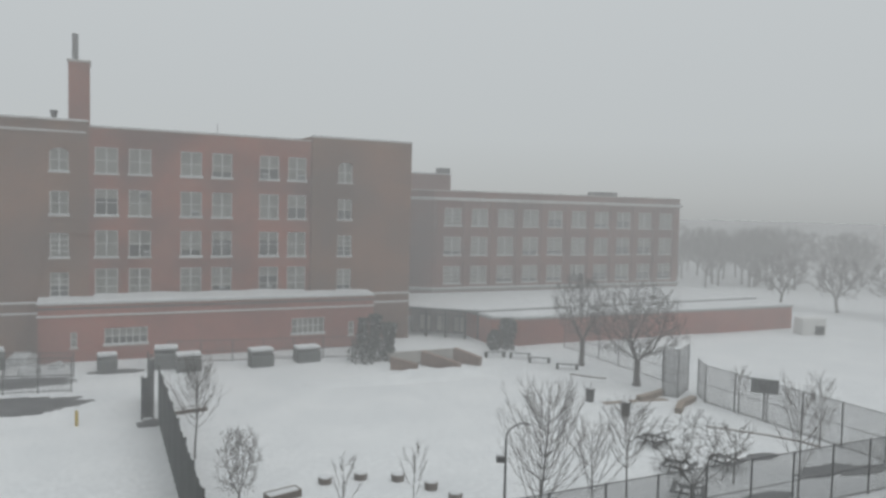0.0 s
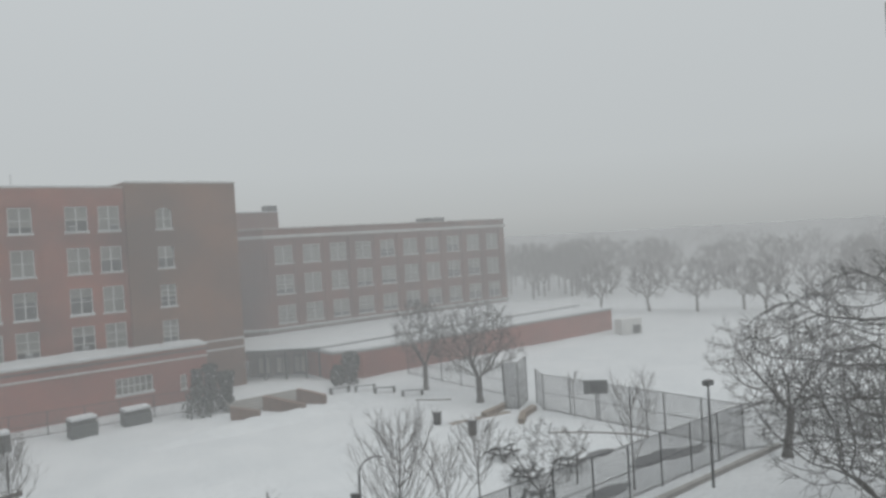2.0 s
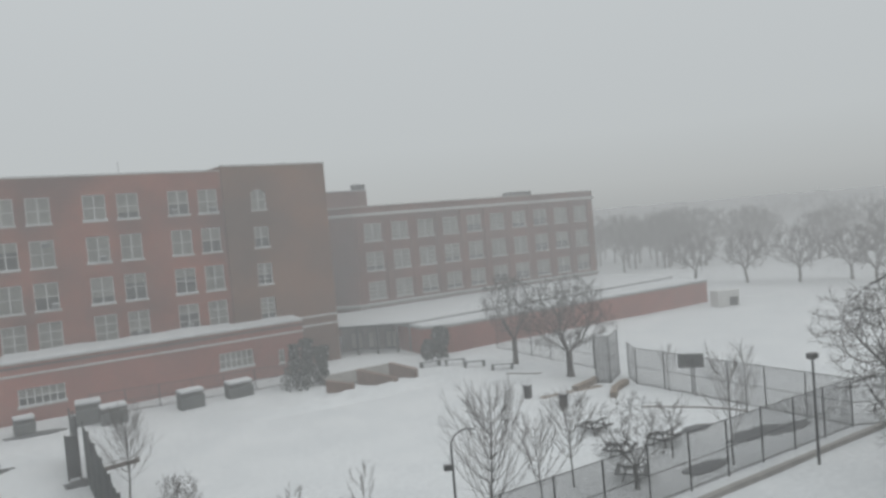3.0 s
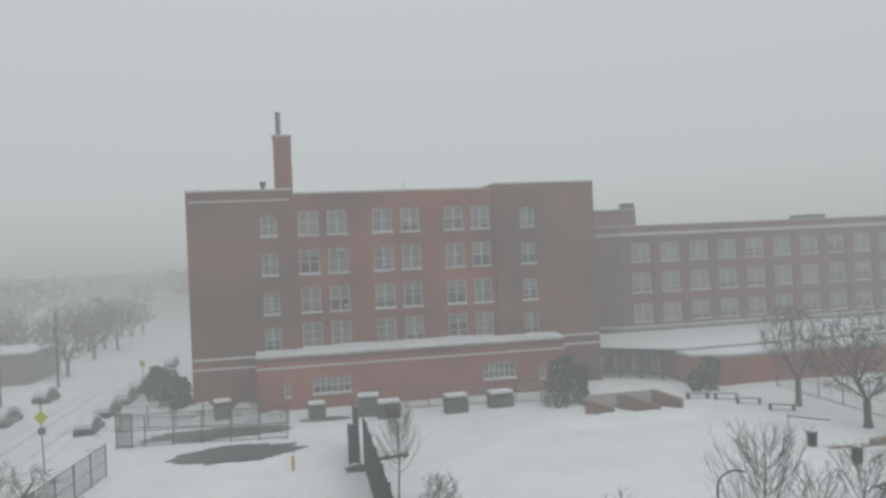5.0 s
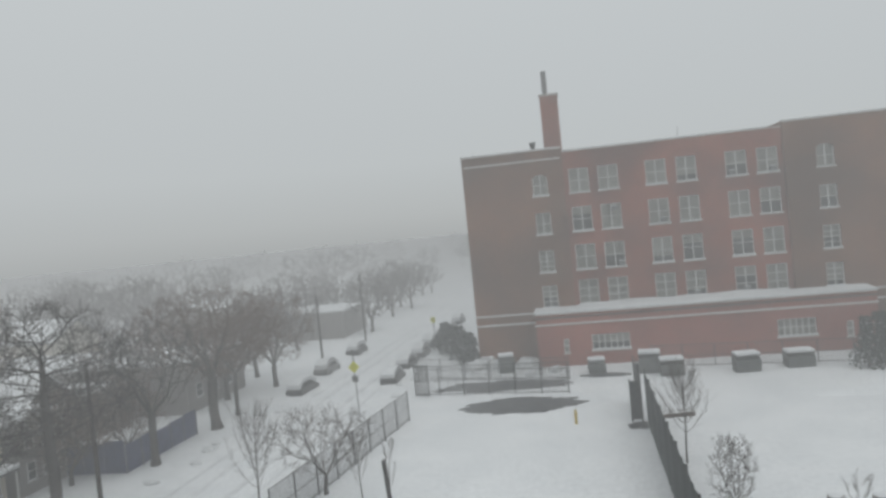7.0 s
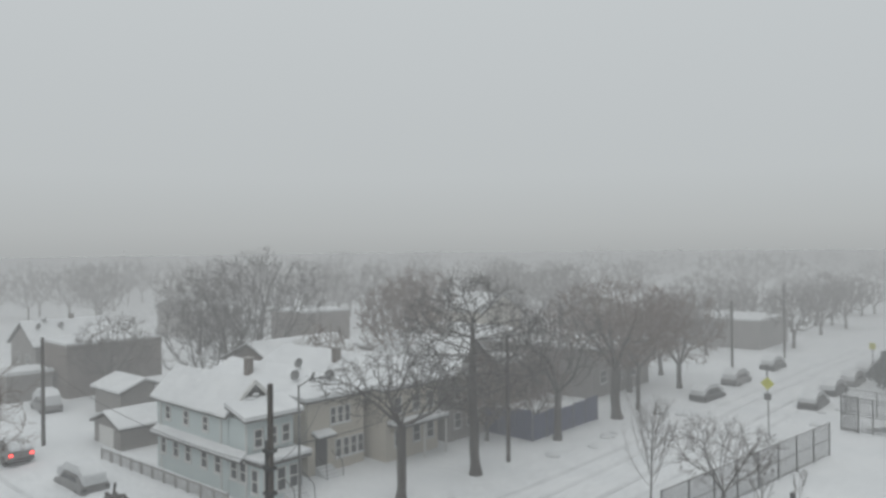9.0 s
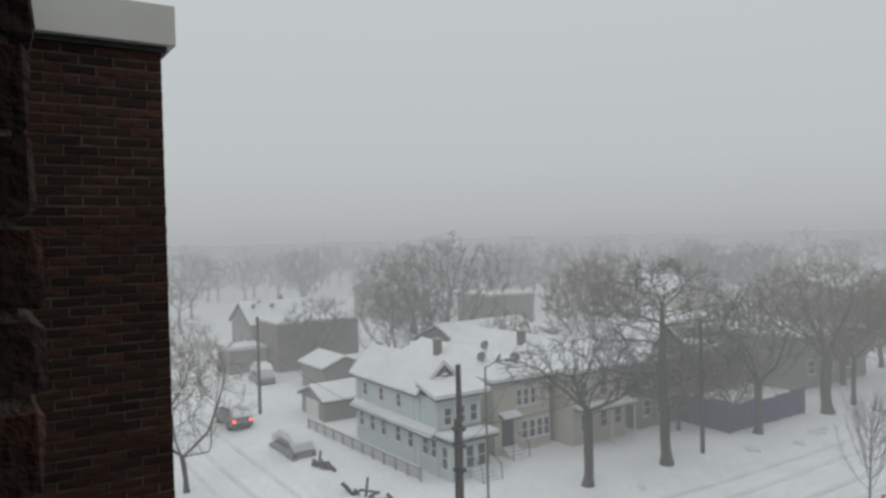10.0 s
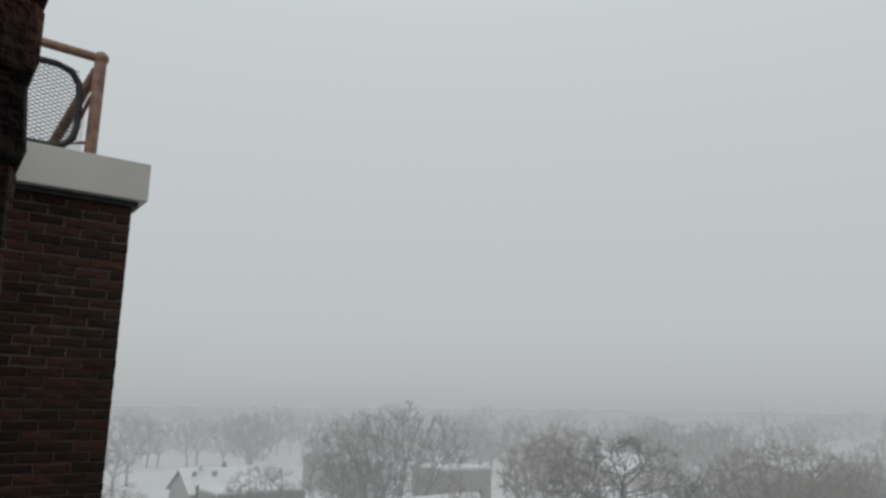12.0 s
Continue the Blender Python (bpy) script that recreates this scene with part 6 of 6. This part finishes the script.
def puddle(label, cx, cy, rx, ry, seed):
    bm = bmesh.new()
    n = 144
    rim = []
    for i in range(n):
        t = 2 * math.pi * i / n
        k = 1 + 0.32 * noise.noise((math.cos(t) * 2.2 + seed, math.sin(t) * 2.2, seed)) + 0.16 * noise.noise((math.cos(t) * 7, math.sin(t) * 7, seed)) + 0.12 * noise.noise((math.cos(t) * 19, math.sin(t) * 19, seed))
        rim.append((cx + rx * k * math.cos(t), cy + ry * k * math.sin(t)))
    inner = [bm.verts.new((x, y, ground_z(x, y) + 0.05)) for x, y in rim]
    outer = [bm.verts.new((cx + (x - cx) * 1.06, cy + (y - cy) * 1.06, ground_z(x, y) - 0.06)) for x, y in rim]
    mid = bm.verts.new((cx, cy, ground_z(cx, cy) + 0.06))
    for i in range(n):
        j = (i + 1) % n
        bm.faces.new((mid, inner[i], inner[j]))
        bm.faces.new((inner[i], outer[i], outer[j], inner[j]))
    bmesh.ops.recalc_face_normals(bm, faces=bm.faces)
    return solo("bare_patch", bm, ASPHALT, label, "asphalt patch")


puddle("wet dark asphalt showing through the snow", -5.7, 57.4, 4.6, 2.5, 3)
puddle("long strip of wet asphalt behind the fence", -7.8, 64.8, 6.0, 2.0, 9)
for x, y, rx, ry, s in ((37.5, 27.4, 2.2, 0.7, 5), (31.0, 25.8, 1.6, 0.6, 6), (36.0, 30.6, 1.2, 0.5, 12), (1.3, 66.9, 2.0, 0.8, 14), (3.0, 50.3, 0.9, 0.8, 16), (39.8, 26.6, 1.8, 0.6, 18)):
    puddle("dark patch of bare wet ground in snow", x, y, rx, ry, s)
for at, tn in (((-44.6, 17.3), 20), ((-38.1, 17.2), 25)):
    root = thing("brush_heap", "dark broken branches sticking out of snow", "branches", at=(*at, 0), turn=tn)
    rr = random.Random(at[0])
    for i in range(5):
        x = rr.uniform(0, 2.2)
        part("branch", sweep(bmesh.new(), [(x + k * rr.uniform(0.25, 0.55), 0.25 * rr.uniform(-1, 1), 0.05 + 0.3 * math.sin(k * 0.8 + i)) for k in range(5)], rr.uniform(0.06, 0.12), 6), BARK, root)
    part("stub", tube(bmesh.new(), (1.9, 0, -0.1), (2.0, 0.1, 1.0), 0.09, 0.07, 6), BARK, root)


# ---- skips by the annex ----
def skip_bin(at, w, d, h, turn, label):
    root = thing("dumpster", label, "dumpster", "dumpsters by the annex", at=(*at, 0), turn=turn)
    part("body", extrude_profile(bmesh.new(), [(-d / 2, -0.1), (d / 2, -0.1), (d / 2, h), (-d / 2 - 0.15, h * 0.8), (-d / 2 - 0.15, h * 0.6)], "x", -w / 2, w / 2), BIN_GREEN, root)
    part("lid", boxes((-w / 2 - 0.04, w / 2 + 0.04, -d / 2 - 0.1, d / 2 + 0.05, h, h + 0.06), bevel=0.015), DARK_STEEL, root)
    part("lid_snow", boxes((-w / 2 - 0.02, w / 2 + 0.02, -d / 2 - 0.08, d / 2 + 0.03, h + 0.062, h + 0.34), bevel=0.10), SNOW_ROOF, root)
    for s in (-1, 1):
        part("lifting_pocket", boxes((s * w / 2 - 0.06, s * w / 2 + 0.06, -0.3, 0.3, h * 0.45, h * 0.6), bevel=0.01), DARK_STEEL, root)
    return root


for x, y, w, d, h, tn, lab in ((0.5, 68.2, 1.5, 1.1, 1.1, 5, "dark green dumpster with a thick snow cap"), (5.2, 67.4, 1.9, 1.4, 1.6, -5, "tall dumpster heaped with snow"), (6.9, 65.8, 2.0, 1.3, 1.2, 0, "dark dumpster loaded with snow"), (13.0, 65.2, 2.0, 1.3, 1.35, 6, "grey dumpster with a snowy lid"), (17.4, 65.9, 2.2, 1.3, 1.2, 4, "dark dumpster with snow on its lid"), (-8.2, 71.0, 1.5, 1.2, 1.5, 10, "dark bin in the snowy school yard")):
    skip_bin((x, y), w, d, h, tn, lab)
for i, (x, y, r) in enumerate(((-10.6, 74.0, 1.3), (-8.8, 73.6, 1.0), (-6.2, 73.2, 1.1), (-12.0, 72.6, 1.0), (-5.4, 68.6, 0.7), (-3.4, 69.6, 0.6))):
    bm = ball(bmesh.new(), (0, 0, 0.15), r, (1.2, 0.8, 0.75), 3)
    for v in bm.verts:
        v.co += v.normal * 0.22 * noise.noise(v.co * 1.7 + Vector((i, 0, 0)))
    ob = solo("snow_mound", bm, SNOW_ROOF, "shovelled mound of snow by the school", "snow mound", "snow mounds by the school")
    ob.location = (x, y, 0)
# solid block stands in for a fence cage, a dark plate for its opening
box_t = thing("storage_box", "pale block standing in for a fenced cage with a dark opening", "container", at=(80.4, 61.8, 0), turn=-18)
part("body", boxes((-1.6, 1.6, -0.9, 0.9, -0.2, 2.1), bevel=0.04), WHITE_PAINT, box_t)
part("hatch", boxes((0.1, 1.3, -0.95, -0.9, 0.1, 1.2), bevel=0.01), DARK_STEEL, box_t)


# ---- cars ----
def car(at, turn, paint, label, snow=0.25, lit=False, sunk=0.0):
    root = thing("car", label, "car", "cars in the snowy streets", at=(*at, ground_z(*at) - sunk), turn=turn)
    prof = [(-2.2, 0.35), (2.2, 0.35), (2.25, 0.75), (1.5, 0.92), (0.75, 1.42), (-1.2, 1.45), (-1.95, 1.0), (-2.25, 0.95)]
    bm = bmesh.new()
    near = [bm.verts.new((a, -0.85 + (0.14 if z > 1.2 else 0), z)) for a, z in prof]
    far = [bm.verts.new((a, 0.85 - (0.14 if z > 1.2 else 0), z)) for a, z in prof]
    bm.faces.new(near)
    bm.faces.new(far[::-1])
    for i in range(len(prof)):
        j = (i + 1) % len(prof)
        bm.faces.new((near[i], far[i], far[j], near[j]))
    bmesh.ops.recalc_face_normals(bm, faces=bm.faces)
    bmesh.ops.bevel(bm, geom=list(bm.edges), offset=0.06, segments=2, affect="EDGES")
    body = part("body", bm, paint, root)
    part("rear_window", extrude_profile(bmesh.new(), [(-1.27, 1.40), (-1.89, 1.04), (-1.92, 1.05), (-1.30, 1.42)], "y", -0.6, 0.6), DARK_GLASS, body)
    for s in (-1, 1):
        part("side_window", extrude_profile(bmesh.new(), [(-1.1, 1.36), (0.66, 1.34), (1.15, 1.0), (-1.6, 1.02)], "y", s * 0.80 - 0.02, s * 0.80 + 0.02), DARK_GLASS, body)
        for x in (-1.35, 1.4):
            wh = part("wheel", tube(bmesh.new(), (x, s * 0.62, 0.33), (x, s * 0.86, 0.33), 0.33, 0.33, 20), RUBBER, root)
            part("rim", tube(bmesh.new(), (x, s * 0.80, 0.33), (x, s * 0.875, 0.33), 0.2, 0.2, 14), STEEL, wh)
        part("tail_lamp", boxes((-2.30, -2.2, s * 0.66 - 0.10, s * 0.66 + 0.10, 0.74, 0.88), bevel=0.02), TAIL_LAMP if lit else DARK_STEEL, body)
    part("bumper", boxes((-2.34, -2.18, -0.8, 0.8, 0.36, 0.56), bevel=0.03), DARK_STEEL, body)
    if snow:
        bs = bmesh.new()
        top = [(-2.2, 0.99), (-1.92, 1.06), (-1.2, 1.49), (0.75, 1.46), (1.5, 0.97), (2.15, 0.85), (2.1, 0.85 + snow), (1.45, 1.05 + snow), (0.7, 1.47 + snow), (-1.2, 1.5 + snow), (-2.15, 1.05 + snow)]
        extrude_profile(bs, top, "y", -0.68, 0.68)
        bmesh.ops.bevel(bs, geom=list(bs.edges), offset=0.05, segments=2, affect="EDGES")
        part("snow_cover", bs, SNOW_ROOF, body)
    return root


car((-57.0, 16.8), 181, CAR_GREY, "pale car driving with lit red tail lamps", snow=0.10, lit=True)
car((-47.3, 17.9), 180, CAR_GREY, "parked car buried under snow", snow=0.55, sunk=0.6)
car((-72.5, 24.4), 175, CAR_GREY, "parked car under a deep smooth snow cover", snow=0.8, sunk=0.3)
for x, y, tn, p, sn in ((-20.0, 71.5, 92, CAR_DARK, 0.2), (-28.6, 68.5, 88, CAR_DARK, 0.25), (-29.4, 78.0, 90, CAR_GREY, 0.3), (-20.3, 79.0, 90, CAR_DARK, 0.25), (-20.1, 85.5, 91, CAR_GREY, 0.3), (-20.2, 92.0, 90, CAR_DARK, 0.25), (-20.0, 99.0, 90, CAR_GREY, 0.3), (-20.2, 106.0, 90, CAR_DARK, 0.25), (-29.6, 90.0, 90, CAR_DARK, 0.3), (-20.0, 113.0, 90, CAR_DARK, 0.3)):
    car((x, y), tn, p, "parked car with snow on roof and bonnet", sn + 0.14, sunk=0.42)
yard = thing("yard_fence", "low picket fence with snow-capped rails along the side street", "fence", at=(-52.0, 21.0, 0), turn=2.5)
for i in range(12):
    part("post", boxes((i * 1.4, i * 1.4 + 0.08, 0, 0.08, -0.2, 0.85)), GREY_SIDING, yard)
for i in range(11):
    part("rail_snow", boxes((i * 1.4 + 0.09, i * 1.4 + 1.39, 0.0, 0.08, 0.752, 0.84), bevel=0.02), SNOW_ROOF, yard)
    part("rail", boxes((i * 1.4 + 0.08, i * 1.4 + 1.4, 0.02, 0.06, 0.66, 0.75)), GREY_SIDING, yard)
    for k in range(6):
        part("picket", boxes((i * 1.4 + 0.2 + k * 0.2, i * 1.4 + 0.26 + k * 0.2, 0.03, 0.05, 0.05, 0.66)), GREY_SIDING, yard)
for x in (-26.3, -24.6, -22.0, -20.6):
    ribbon("tyre_track", "greyish packed tyre track along the snowy street", [(x + 0.5 * noise.noise((x, i * 0.13, 2)), 18 + i * 2.5) for i in range(48)], 0.55, -0.01, PACKED_SNOW, "track", lift=0.03)
for y in (11.4, 13.0, 15.0):
    ribbon("tyre_track", "greyish packed tyre track along the side street", [(-18 - i * 2.5, y + 0.4 * noise.noise((y, i * 0.15, 7))) for i in range(36)], 0.5, -0.01, PACKED_SNOW, "track", lift=0.03)
rk = random.Random(12)
for i in range(16):
    x, y = rk.choice(((rk.uniform(-29.5, -27.5), rk.uniform(26, 62)), (rk.uniform(-19, -17), rk.uniform(45, 100))))
    bm = ball(bmesh.new(), (0, 0, 0), rk.uniform(0.18, 0.4), (1.6, 1.0, 0.5), 2)
    for v in bm.verts:
        v.co += v.normal * 0.08 * noise.noise(v.co * 5 + Vector((i, 0, 0)))
    ob = solo("snow_lump", bm, PACKED_SNOW, "dirty lump of ploughed snow at the kerb", "snow lump", "snow lumps along the kerb")
    ob.location = (x, y, ground_z(x, y) + 0.05)


# ---- bricks of the near walls ----
STRETCHER = [brick_mesh("brick", 0.203, 0.0577, 0.05, k) for k in range(6)]
HEADER = [brick_mesh("brick", 0.096, 0.0577, 0.05, 20 + k) for k in range(4)]
rb = random.Random(4)


def lay(wall, face_x, y_end, width, z0, z1, sign):
    """Courses on a wall's side face, from the outer corner inwards; every other course starts with a header."""
    z, row = z1, 0
    turn = Matrix.Rotation(radians(90 if sign > 0 else -90), 4, "Z")
    while z > z0:
        y = y_end
        first = True
        while y > y_end - width:
            short = first and row % 2
            L = 0.106 if short else BRICK_L
            ob = new("brick", rb.choice(HEADER if short else STRETCHER))
            ob.matrix_basis = Matrix.Translation((face_x + sign * rb.uniform(-0.002, 0.003), y - L / 2, z - COURSE / 2)) @ turn
            ob.parent = wall
            y -= L
            first = False
        z -= COURSE
        row += 1


# the bricks' base colour already holds the shade between the wings
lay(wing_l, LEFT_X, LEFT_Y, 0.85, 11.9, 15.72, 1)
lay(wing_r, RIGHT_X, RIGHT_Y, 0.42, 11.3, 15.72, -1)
# worn bricks at the edge of the window opening
z = 13.0
row = 0
while z < 15.9:
    ob = new("brick", STRETCHER[row % 6] if row % 2 else HEADER[row % 4])
    L = 0.203 if row % 2 else 0.096
    ob.matrix_basis = Matrix.Translation((-0.612 - L / 2 + rb.uniform(-0.004, 0.004), 0.050 + rb.uniform(0, 0.004), z)) @ Matrix.Rotation(math.pi, 4, "Z")
    ob.parent = wall_s
    z += COURSE
    row += 1
